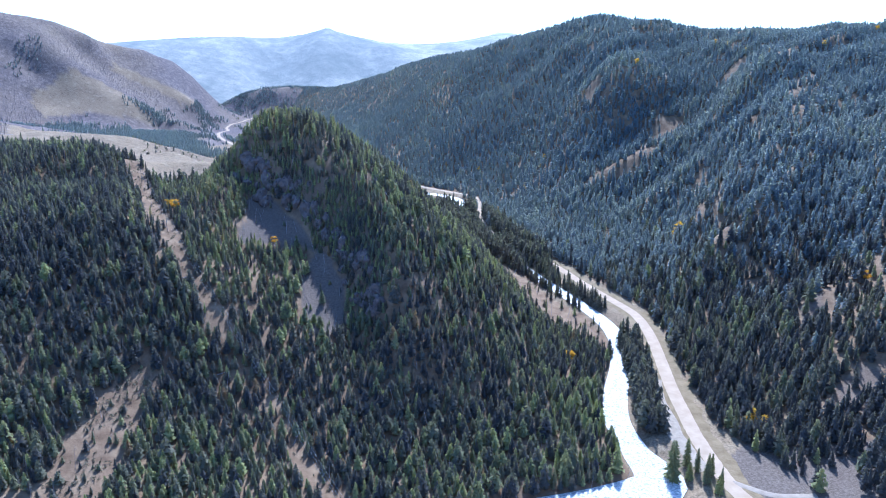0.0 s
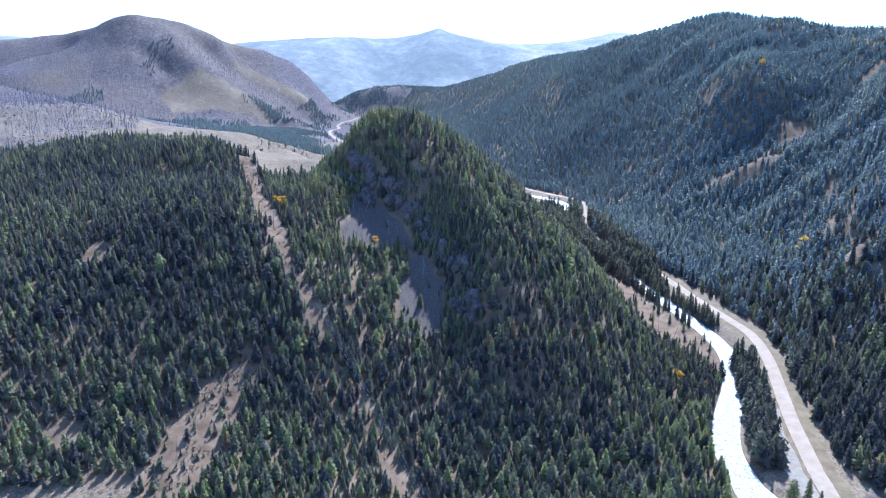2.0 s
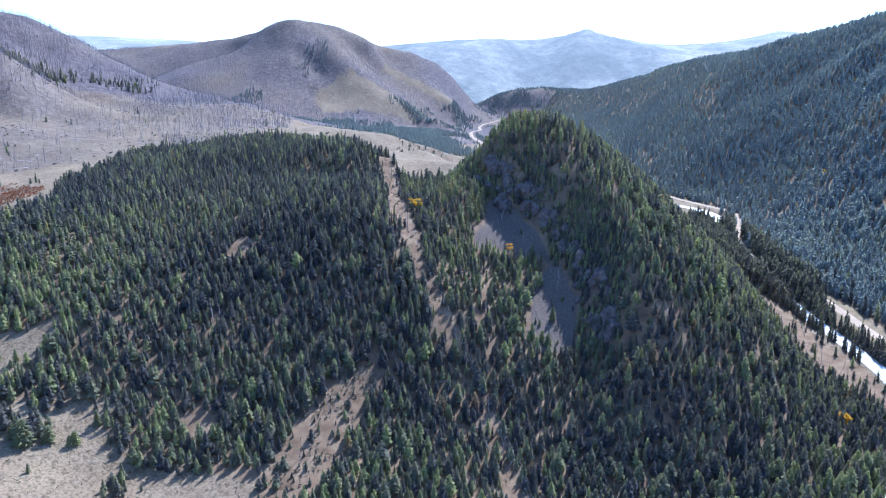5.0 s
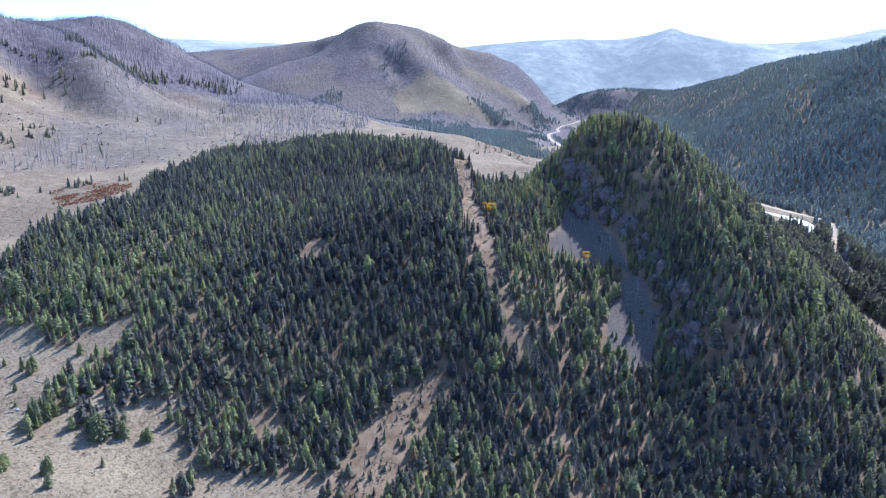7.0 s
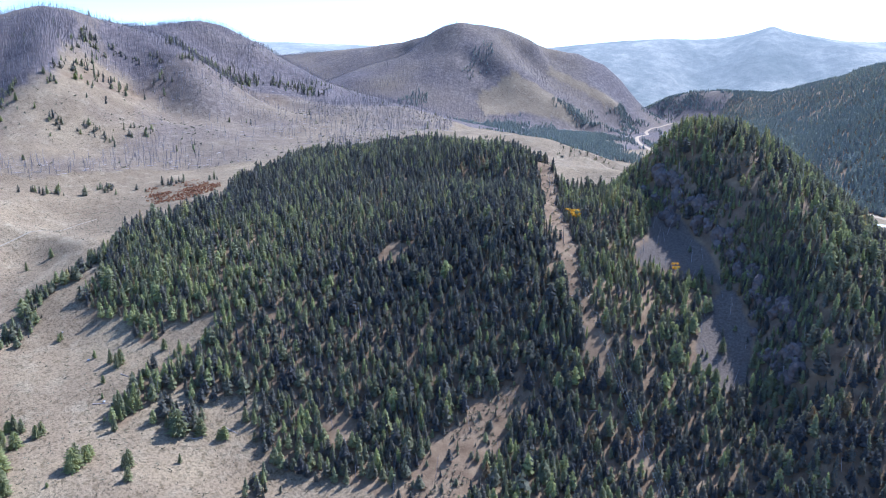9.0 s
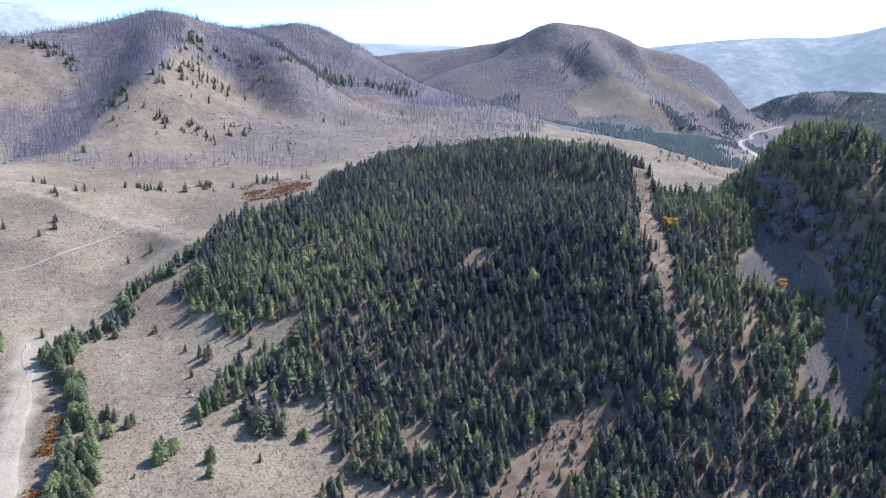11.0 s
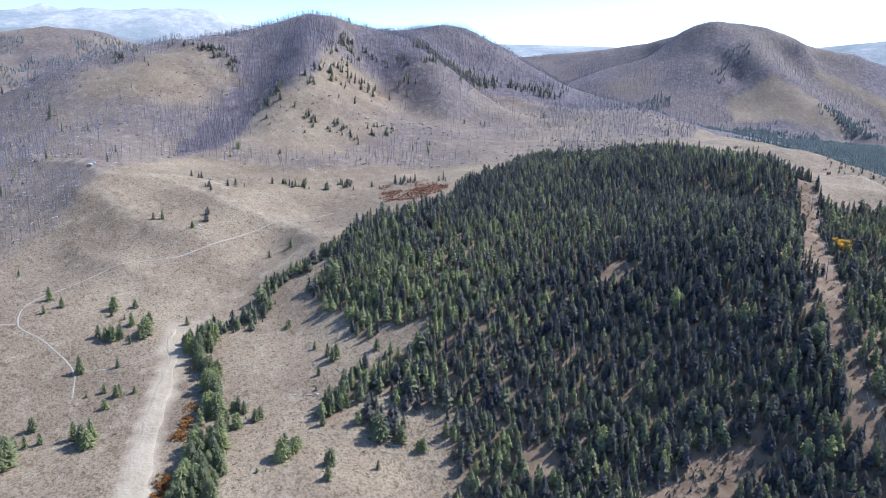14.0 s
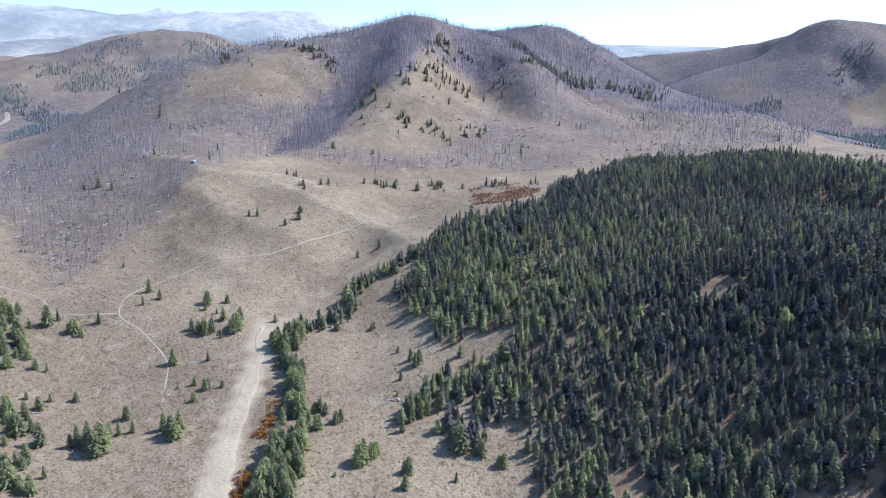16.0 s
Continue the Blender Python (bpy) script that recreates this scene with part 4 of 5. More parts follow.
# ---- trees ----
def bough_tree(rng, boughs, spread, low, power, width, core=6):
    """A conifer one metre tall: drooping boughs round a tapering core. Vertices, triangles and, per triangle, 1 for bark."""
    v, f, b = [], [], []
    for i in range(boughs):
        u = low + (1 - low) * ((i + rng.uniform(0.1, 0.9)) / boughs) ** 0.9
        r = spread * ((1 - u) ** power) * rng.uniform(0.72, 1.2) + 0.012
        phi = i * 2.39996 + rng.uniform(-0.4, 0.4)
        c, s = math.cos(phi), math.sin(phi)
        w = width * (1 - u * 0.75) * rng.uniform(0.8, 1.25)
        droop = r * rng.uniform(0.0, 0.42)
        k = len(v)
        v += [(0.012 * c, 0.012 * s, u + 0.022), (r * 0.62 * c - w * s, r * 0.62 * s + w * c, u - droop * 0.9),
              (r * c, r * s, u - droop + rng.uniform(0, 0.03)), (r * 0.62 * c + w * s, r * 0.62 * s - w * c, u - droop * 0.9)]
        f += [(k, k + 1, k + 2), (k, k + 2, k + 3)]
        b += [0, 0]
    k = len(v)
    for j in range(core):
        p = 6.2832 * j / core
        rr = spread * 0.5 * (1 - low) ** power * rng.uniform(0.75, 1.1)
        v.append((rr * math.cos(p), rr * math.sin(p), low + rng.uniform(-0.02, 0.05)))
    v.append((0, 0, 1.0))
    f += [(k + j, k + (j + 1) % core, k + core) for j in range(core)]
    b += [0] * core
    k = len(v)
    v += [(0.016 * math.cos(p), 0.016 * math.sin(p), -0.06) for p in (0.3, 2.4, 4.5)] + [(0, 0, low + 0.3)]
    f += [(k, k + 1, k + 3), (k + 1, k + 2, k + 3), (k + 2, k, k + 3)]
    b += [1, 1, 1]
    return np.array(v, float), np.array(f, int), np.array(b, int)


def plume_tree(rng, sprays, spread, low, power):
    """A conifer one metre tall: loose fans of needles over a soft cone, full to the trunk, with a dark core."""
    v, f = [], []
    for i in range(sprays):
        u = low + (0.96 - low) * ((i + rng.uniform(0, 1)) / sprays) ** 1.15
        full = min(1.0, 0.55 + (u - low) * 4)
        r = (spread * full * (1 - u) ** power + 0.02) * rng.uniform(0.75, 1.18)
        phi = i * 2.39996 + rng.uniform(-0.5, 0.5)
        w = rng.uniform(0.35, 0.75) * (0.75 + 0.6 * u) * min(1.0, 7.0 / math.sqrt(sprays))
        rise = rng.uniform(0.05, 0.12) * min(1.0, 7.5 / math.sqrt(sprays))
        k = len(v)
        inner = r * rng.uniform(0.1, 0.45)
        v += [(inner * math.cos(phi), inner * math.sin(phi), min(u + rise, 0.995)),
              (r * math.cos(phi - w), r * math.sin(phi - w), u - rng.uniform(-0.02, 0.06)),
              (r * math.cos(phi + w), r * math.sin(phi + w), u - rng.uniform(-0.02, 0.06))]
        f.append((k, k + 1, k + 2))
    k = len(v)
    for j in range(5):
        p = 1.2566 * j
        rr = spread * 0.55 * (1 - low) ** power * rng.uniform(0.8, 1.15)
        v.append((rr * math.cos(p), rr * math.sin(p), low * 0.6))
    v.append((0, 0, 1.0))
    f += [(k + j, k + (j + 1) % 5, k + 5) for j in range(5)]
    b = [0] * len(f)
    k = len(v)
    v += [(0.018 * math.cos(p), 0.018 * math.sin(p), -0.06) for p in (0.3, 2.4, 4.5)] + [(0, 0, low + 0.3)]
    f += [(k, k + 1, k + 3), (k + 1, k + 2, k + 3), (k + 2, k, k + 3)]
    return np.array(v, float), np.array(f, int), np.array(b + [1, 1, 1], int)


def snag_shape(rng, twigs):
    """A dead burnt trunk with a few broken limbs."""
    v = [(0.016 * math.cos(p), 0.016 * math.sin(p), -0.05) for p in (0.2, 2.3, 4.4)] + [(0.01 * rng.uniform(-1, 1), 0.01 * rng.uniform(-1, 1), 1.0)]
    f = [(0, 1, 3), (1, 2, 3), (2, 0, 3)]
    for i in range(twigs):
        u, p = rng.uniform(0.3, 0.92), rng.uniform(0, 6.28)
        r = 0.12 * (1.1 - u) + 0.02
        k = len(v)
        v += [(0, 0, u), (0, 0, u + 0.022), (r * math.cos(p), r * math.sin(p), u + rng.uniform(-0.03, 0.06))]
        f += [(k, k + 1, k + 2)]
    return np.array(v, float), np.array(f, int), np.zeros(len(f), int)


def scatter(name, spots, tall, shapes, mats, label, category, seed, wide=1.0, tint=None, lean=0.02, group=""):
    """Many alike plants in one mesh: one shape drawn for each spot."""
    rng = np.random.default_rng(seed)
    n = len(spots)
    pick = rng.integers(0, len(shapes), n)
    turn = rng.uniform(0, 6.2832, n)
    girth = tall * wide * rng.uniform(0.8, 1.25, n)
    tilt = rng.normal(0, lean, (n, 2))
    tint = np.clip(rng.normal(0.38, 0.17, n), 0, 1) if tint is None else tint
    z = ground_z(spots[:, 0], spots[:, 1])
    vs, fs, bs, ts, base = [], [], [], [], 0
    for k, (v, f, b) in enumerate(shapes):
        at = np.nonzero(pick == k)[0]
        if not len(at):
            continue
        c, s = np.cos(turn[at])[:, None], np.sin(turn[at])[:, None]
        g, h = girth[at][:, None], tall[at][:, None]
        x = (v[None, :, 0] * c - v[None, :, 1] * s) * g + v[None, :, 2] * h * tilt[at, 0][:, None] + spots[at, 0][:, None]
        y = (v[None, :, 0] * s + v[None, :, 1] * c) * g + v[None, :, 2] * h * tilt[at, 1][:, None] + spots[at, 1][:, None]
        zz = v[None, :, 2] * h + z[at][:, None]
        m = len(v)
        vs.append(np.stack([x, y, zz], -1).reshape(-1, 3))
        fs.append((f[None] + (base + np.arange(len(at)) * m)[:, None, None]).reshape(-1, 3))
        bs.append(np.tile(b, len(at)))
        ts.append(np.repeat(tint[at], m))
        base += len(at) * m
    me = mesh_from(name, np.vstack(vs), np.vstack(fs), mats, np.concatenate(ts), np.concatenate(bs))
    return tagged(new(name, me), label, category, group, "stuff")


def jitter_grid(poly, cell, seed):
    p = np.array(poly, float)
    x0, y0, x1, y1 = *p.min(0), *p.max(0)
    rng = np.random.default_rng(seed)
    nx, ny = int((x1 - x0) / cell) + 1, int((y1 - y0) / cell) + 1
    gx_, gy_ = np.meshgrid(np.arange(nx), np.arange(ny))
    pts = np.column_stack([gx_.ravel(), gy_.ravel()]) + rng.uniform(0, 1, (nx * ny, 2))
    return pts * cell + (x0, y0), rng


rng = np.random.default_rng(4)
SHAPES = ((0.24, 0.04, 0.8), (0.27, 0.06, 0.65), (0.21, 0.03, 0.9), (0.30, 0.08, 0.58), (0.25, 0.05, 0.7), (0.18, 0.03, 0.95), (0.32, 0.08, 0.55), (0.24, 0.05, 0.72), (0.28, 0.04, 0.8))
NEAR = [plume_tree(rng, 48, sp, lo, po) for sp, lo, po in SHAPES]
BEYOND = [plume_tree(rng, 28, sp, lo, po) for sp, lo, po in SHAPES]
MIDDLE = [plume_tree(rng, 22, s, 0.05, 0.7) for s in (0.25, 0.22, 0.27, 0.23, 0.2)]
FAR = [plume_tree(rng, 10, s, 0.05, 0.7) for s in (0.27, 0.24, 0.3)]
SNAGS = [snag_shape(rng, k) for k in (7, 5, 8, 4)]
TWIGGY_SNAGS = [snag_shape(rng, k) for k in (15, 12, 17, 10)]

# the dense wood over the hill and the knob
spots, rng = jitter_grid(FOREST, 3.6, 21)
spots = spots[rng.uniform(0, 1, len(spots)) < forest_cover(spots[:, 0], spots[:, 1])]
steep, rng = jitter_grid(CLIFF, 2.3, 27)
spots = np.vstack([spots, steep[inside(steep[:, 0], steep[:, 1], CLIFF) & (fbm(steep[:, 0], steep[:, 1], 14, 28, 2) > -0.25)]])
d_, k_ = beside(spots[:, 0], spots[:, 1], RIVER_LINE, 40)
spots = spots[d_ > RIVER_HALF[k_] + 2]
tall = np.clip(rng.normal(7.4, 2.2, len(spots)), 2.6, 13) * (1 + 0.18 * fbm(spots[:, 0], spots[:, 1], 80, 55, 2))
patch = fbm(spots[:, 0], spots[:, 1], 90, 57, 3)
tint = np.clip(rng.normal(0.42, 0.26, len(spots)) + 0.4 * patch + 0.32 * np.clip((310 - spots[:, 1]) / 120, -0.5, 1) * np.clip((-150 - spots[:, 0]) / 60, 0, 1), 0, 0.9)
tint[rng.uniform(0, 1, len(spots)) < 0.004] = 1.0
tall = tall * np.where(inside(spots[:, 0], spots[:, 1], CLIFF), 0.7, 1.0)
back_ = np.hypot(spots[:, 0] + 15, spots[:, 1] - 40) > 440
scatter("conifer_forest", spots[~back_], tall[~back_], NEAR, [NEEDLES, BARK], "dense dark green conifer forest over the hill", "forest", 22, tint=tint[~back_], wide=1.02)
scatter("conifer_forest", spots[back_], tall[back_], BEYOND, [NEEDLES, BARK], "dark green conifer forest on the hilltop and rocky knob", "forest", 23, tint=tint[back_], wide=1.02)

# saplings scattered over the clearings
spots, rng = jitter_grid(WEDGE, 5.0, 24)
more, rng = jitter_grid(SCREE, 14, 25)
spots = np.vstack([spots[inside(spots[:, 0], spots[:, 1], WEDGE)], more[inside(more[:, 0], more[:, 1], SCREE)]])
spots = spots[rng.uniform(0, 1, len(spots)) < 0.75]
scatter("conifer_saplings", spots, np.clip(rng.normal(3.2, 1.7, len(spots)), 1.0, 8), NEAR, [NEEDLES, BARK], "young conifers seeding the bare clearing", "trees", 26, wide=1.2)

# the wood on the far side of the river
spots, rng = jitter_grid(RIGHT_FOREST, 4.9, 31)
keep = rng.uniform(0, 1, len(spots)) < right_cover(spots[:, 0], spots[:, 1])
far_ = np.hypot(spots[:, 0], spots[:, 1])
keep &= rng.uniform(0, 1, len(spots)) < np.clip(1.5 - far_ / 2600, 0.68, 1)
d_, k_ = beside(spots[:, 0], spots[:, 1], ROAD_LINE, 40)
keep &= d_ > np.where(spots[:, 1] > 690, 6.5, 10) + 5 * fbm(spots[:, 0], spots[:, 1], 25, 77, 2)
d_, k_ = beside(spots[:, 0], spots[:, 1], RIVER_LINE, 40)
keep &= d_ > RIVER_HALF[k_] + 2
spots = spots[keep]
far_ = np.hypot(spots[:, 0], spots[:, 1])
tall = np.clip(rng.normal(11.0, 2.6, len(spots)), 4.5, 18) * np.clip(1 - (far_ - 900) / 3500, 0.62, 1)
# The right_spurs term paints lit crests and shaded troughs into the needle tint.
tint = np.clip(rng.normal(0.36, 0.22, len(spots)) + 0.3 * fbm(spots[:, 0], spots[:, 1], 120, 58, 3) + 0.2 * right_spurs(spots[:, 0], spots[:, 1]), 0, 0.9)
tint[rng.uniform(0, 1, len(spots)) < 0.004] = 1.0
# Farther trees change over gradually to the needles coloured for haze.
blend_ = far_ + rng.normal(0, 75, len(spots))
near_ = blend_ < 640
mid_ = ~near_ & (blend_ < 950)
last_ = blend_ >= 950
scatter("conifer_forest", spots[near_], tall[near_], NEAR, [NEEDLES, BARK], "dark conifer forest on the slope across the river", "forest", 32, tint=np.clip(tint[near_] - 0.1, 0, 1), wide=0.9)
scatter("conifer_forest", spots[mid_], tall[mid_], MIDDLE, [HAZY_NEEDLES, BARK], "blue-green conifer forest over the steep mountainside", "forest", 33, tint=tint[mid_], wide=1.2)
scatter("conifer_forest", spots[last_], tall[last_], FAR, [HAZY_NEEDLES, BARK], "hazy blue-green conifer forest on the upper mountainside", "forest", 34, tint=tint[last_], wide=1.2)

# rows of trees on the valley floor and woods far up the valley
spots, rng = jitter_grid(ISLAND, 3.6, 41)
spots = spots[inside(spots[:, 0], spots[:, 1], ISLAND)]
d_, k_ = beside(spots[:, 0], spots[:, 1], ROAD_LINE, 40)
spots = spots[d_ > 6]
scatter("conifer_row", spots, np.clip(rng.normal(14, 2.6, len(spots)), 6, 20), NEAR, [NEEDLES, BARK], "tall dark spruces between river and highway", "trees", 42, wide=0.85, tint=np.clip(rng.normal(0.25, 0.1, len(spots)), 0, 0.8))
spots, rng = jitter_grid(ROADSIDE_ROW, 3.1, 43)
d_, k_ = beside(spots[:, 0], spots[:, 1], RIVER_LINE, 40)
d2, k2 = beside(spots[:, 0], spots[:, 1], ROAD_LINE, 40)
spots = spots[(d_ > RIVER_HALF[k_] + 1.5) & (d_ < RIVER_HALF[k_] + 10 + 18 * np.clip((spots[:, 1] - 640) / 50, 0, 1)) & (d2 > np.where(spots[:, 1] > 640, 5.5, 7.5)) & ~inside(spots[:, 0], spots[:, 1], BANK) & (rng.uniform(0, 1, len(spots)) < 0.8)]
scatter("conifer_row", spots, np.clip(rng.normal(11, 2.3, len(spots)), 5, 17) * (1 + 0.55 * np.clip((spots[:, 1] - 640) / 60, 0, 1)), MIDDLE, [NEEDLES, BARK], "row of dark conifers along the river bank", "trees", 44, wide=0.9, tint=np.clip(rng.normal(0.28, 0.1, len(spots)), 0, 0.8))
far_spots, far_rng = [], np.random.default_rng(51)
for poly, cell, least in ((VALLEY_WOODS, 6.0, 0.7), (VALLEY_WOODS_LOW, 5.0, 0.6), (VALLEY_WOODS_FAR, 6, 0.9), (VALLEY_FLOOR_WOODS, 5.5, 0.7), (VALLEY_HEAD_WOODS, 6, 0.8), (VALLEY_SIDE_WOODS, 6.5, 0.55), (RIDGE_WOODS, 6, 0.9), (HIGH_PEAK_WOODS, 8, 0.6), (PEAK_WOODS_LOW, 7, 0.7), (LEFT_HILL_WOODS, 10, 0.3), (LEFT_VALLEY_WOODS, 6.5, 0.75)):
    spots, rng = jitter_grid(poly, cell, 52 + len(far_spots))
    warp = 45 * fbm(spots[:, 0], spots[:, 1], 80, 153, 3)
    spots = spots[inside(spots[:, 0] + warp, spots[:, 1] - warp, poly)]
    far_spots.append(spots[far_rng.uniform(0, 1, len(spots)) < np.clip(least + 2.0 * fbm(spots[:, 0], spots[:, 1], 110, 53, 3), 0, 1)])
far_spots = np.vstack(far_spots)
d_, k_ = beside(far_spots[:, 0], far_spots[:, 1], ROAD_LINE, 40)
d2, k2 = beside(far_spots[:, 0], far_spots[:, 1], RIVER_LINE, 40)
far_spots = far_spots[(d_ > 11) & (d2 > 8)]
scatter("distant_woods", far_spots, np.clip(far_rng.normal(8.0, 1.8, len(far_spots)), 4, 13), FAR, [HAZY_NEEDLES, BARK], "distant dark conifer woods up the valley", "forest", 54, wide=1.2)

# green survivors on the burnt mountain
spots, rng = jitter_grid(PEAK_WOODS, 9, 61)
spots = spots[inside(spots[:, 0], spots[:, 1], PEAK_WOODS) & (rng.uniform(0, 1, len(spots)) < np.clip(0.25 + 1.6 * fbm(spots[:, 0], spots[:, 1], 90, 62, 3), 0.02, 0.8))]
scatter("surviving_conifers", spots, np.clip(rng.normal(10, 2.5, len(spots)), 5, 16), MIDDLE, [NEEDLES, BARK], "scattered green conifers left among burnt timber", "trees", 63)
spots, rng = jitter_grid(BURN, 17, 64)
spots = spots[inside(spots[:, 0], spots[:, 1], BURN) & (rng.uniform(0, 1, len(spots)) < np.clip(0.02 + 0.5 * fbm(spots[:, 0], spots[:, 1], 70, 65, 3), 0.004, 0.4))]
scatter("surviving_conifers", spots, np.clip(rng.normal(6.5, 2, len(spots)), 3, 12), MIDDLE, [NEEDLES, BARK], "sparse small green conifers on the dry slope", "trees", 66)

ridge_spots = []
SURVIVOR_LINES = (
    (((-1018, 307), (-1027, 356), (-1009, 406), (-978, 435), (-940, 436)), 110, 9),
    (((-998, 645), (-939, 592), (-865, 508), (-849, 475), (-859, 456), (-828, 419)), 100, 9),
    (((-1030, 640), (-985, 644), (-930, 720), (-905, 728)), 70, 11),
    (((-905, 728), (-969, 846), (-981, 932), (-956, 1016), (-927, 1014)), 120, 10),
    (((-834, 429), (-802, 429), (-762, 454), (-749, 500), (-740, 549), (-674, 552)), 70, 15),
    (((-615, 258), (-593, 271), (-579, 295), (-610, 335), (-600, 382), (-600, 418), (-562, 457), (-541, 480)), 75, 12),
)
for line, count, wander in SURVIVOR_LINES:
    along = smooth_line(line, 4.0)
    clumps = along[rng.integers(0, len(along), count // 4)] + rng.normal(0, wander, (count // 4, 2))
    ridge_spots.append(clumps[rng.integers(0, len(clumps), count)] + rng.normal(0, 3.5, (count, 2)))
ridge_spots = np.vstack(ridge_spots)
scatter("surviving_conifers", ridge_spots, np.clip(rng.normal(5.2, 1.9, len(ridge_spots)), 1.8, 10), BEYOND, [NEEDLES, BARK], "small dark green conifers along ridges and the meadow hollow", "trees", 163, wide=1.35)

# burnt grey timber
spots, rng = jitter_grid(BURN, 4.4, 67)
warp = 26 * fbm(spots[:, 0], spots[:, 1], 34, 165, 3)
ok = inside(spots[:, 0], spots[:, 1], BURN) & ~inside(spots[:, 0] + warp, spots[:, 1] - warp, TAN_FACE) & ~inside(spots[:, 0] + warp, spots[:, 1] - warp, TAN_SPUR)
ok &= ~inside(spots[:, 0], spots[:, 1], TIMBER_BAND) & ~inside(spots[:, 0], spots[:, 1], UPPER_TIMBER)
thick = np.where(inside(spots[:, 0], spots[:, 1], BURN_DENSE) | inside(spots[:, 0], spots[:, 1], BURN_RAVINE), 0.9, np.clip(0.16 + 0.6 * fbm(spots[:, 0], spots[:, 1], 120, 68, 3), 0.03, 0.4))
high = np.clip((ground_z(spots[:, 0], spots[:, 1]) - 165) / 60, 0, 0.3)
ok &= rng.uniform(0, 1, len(spots)) < thick + high
spots = spots[ok]
scatter("burnt_timber", spots, np.clip(rng.normal(9.5, 2.2, len(spots)), 4, 15), TWIGGY_SNAGS, [ASHEN], "standing grey dead trunks of burnt forest", "dead trees", 69, wide=1.25, lean=0.05)
black, rng3 = [], np.random.default_rng(161)
for poly, cell in ((TIMBER_BAND, 2.8), (UPPER_TIMBER, 3.7)):
    more, rng3 = jitter_grid(poly, cell, 162 + len(black))
    edge_ = 10 * fbm(more[:, 0], more[:, 1], 30, 163, 2)
    black.append(more[inside(more[:, 0] + edge_, more[:, 1] + edge_, poly) & (rng3.uniform(0, 1, len(more)) < np.clip(0.85 + 1.2 * fbm(more[:, 0], more[:, 1], 60, 164, 3), 0.3, 1))])
black = np.vstack(black)
scatter("burnt_timber", black, np.clip(rng3.normal(8.0, 2.2, len(black)), 3, 14), SNAGS, [CHARRED], "dense charred timber standing on the burnt mountain", "dead trees", 166, wide=1.5, lean=0.09)
more, rng3 = jitter_grid(HIGH_PEAK_BURN, 6.2, 167)
more = more[~inside(more[:, 0], more[:, 1], HIGH_PEAK_TAN) & ~inside(more[:, 0], more[:, 1], HIGH_PEAK_TAN_TWO)]
more = more[inside(more[:, 0], more[:, 1], HIGH_PEAK_BURN) & (rng3.uniform(0, 1, len(more)) < np.clip(0.75 + 1.3 * fbm(more[:, 0], more[:, 1], 140, 168, 3), 0.15, 1))]
scatter("burnt_timber", more, np.clip(rng3.normal(7, 1.5, len(more)), 3, 11), SNAGS, [CHARRED], "grey burnt timber on the distant mountain", "dead trees", 169, wide=2.2, lean=0.05)
# fallen trunks among them
pick = rng.uniform(0, 1, len(spots)) < 0.4
logs = spots[pick] + rng.uniform(-4, 4, (pick.sum(), 2))
LOG = (np.array([(0, -0.03, 0.02), (0, 0.03, 0.02), (0.0, 0, 0.06), (1, 0, 0.03)], float), np.array([(0, 1, 3), (1, 2, 3), (2, 0, 3)]), np.zeros(3, int))
scatter("fallen_timber", logs, rng.uniform(6, 11, len(logs)), [LOG], [SILVER], "pale fallen trunks strewn over the burnt slope", "dead wood", 70)
spots, rng = jitter_grid(FOREST, 15, 71)
spots = spots[inside(spots[:, 0], spots[:, 1], FOREST)]
scatter("dead_trees", spots, np.clip(rng.normal(9.5, 2.5, len(spots)), 4, 14), SNAGS, [SILVER], "grey dead trunks standing within the forest", "dead trees", 72, wide=0.9, lean=0.2)


def leaf_tree(rng, leaves, low, wide_, clumps=7, leaf=0.05):
    """A round-crowned broadleaf or shrub one metre tall: clumps of small leaves with gaps."""
    v, f = [], []
    centres = [(rng.normal(0, wide_ * 0.5), rng.normal(0, wide_ * 0.5), rng.uniform(low, 0.85)) for _ in range(clumps)]
    for i in range(leaves):
        c = centres[i % clumps]
        d = rng.normal(0, 1, 3)
        d /= np.linalg.norm(d)
        p = np.array(c) + d * rng.uniform(0.5, 1) * np.array((0.6, 0.6, 0.5)) * wide_ * (1.15 - 0.6 * c[2])
        a_, b_ = rng.normal(0, leaf, 3), rng.normal(0, leaf, 3)
        k = len(v)
        v += [p, p + a_, p + b_]
        f.append((k, k + 1, k + 2))
    return np.array(v, float), np.array(f, int), np.zeros(len(f), int)


def part(name, me, parent, label=""):
    ob = new(name, me)
    ob.parent = parent
    return tagged(ob, label)


def trunk_mesh(name, rng, top, radius, mat, sides=7):
    """A tapering, slightly crooked trunk with root flare, one metre tall in all."""
    v, f = [], []
    levels = (-0.04, 0.0, 0.04, 0.2, 0.45, 0.7, top)
    off = np.cumsum(rng.normal(0, 0.004, (len(levels), 2)), 0)
    for i, z in enumerate(levels):
        r = radius * (1.5 if i < 2 else 1.0) * max(0.12, 1 - max(z, 0) / top)
        v += [(off[i][0] + r * math.cos(6.2832 * j / sides), off[i][1] + r * math.sin(6.2832 * j / sides), z) for j in range(sides)]
    for i in range(len(levels) - 1):
        f += [(i * sides + j, i * sides + (j + 1) % sides, (i + 1) * sides + (j + 1) % sides, (i + 1) * sides + j) for j in range(sides)]
    return mesh_from(name, v, f, [mat], smooth=True)


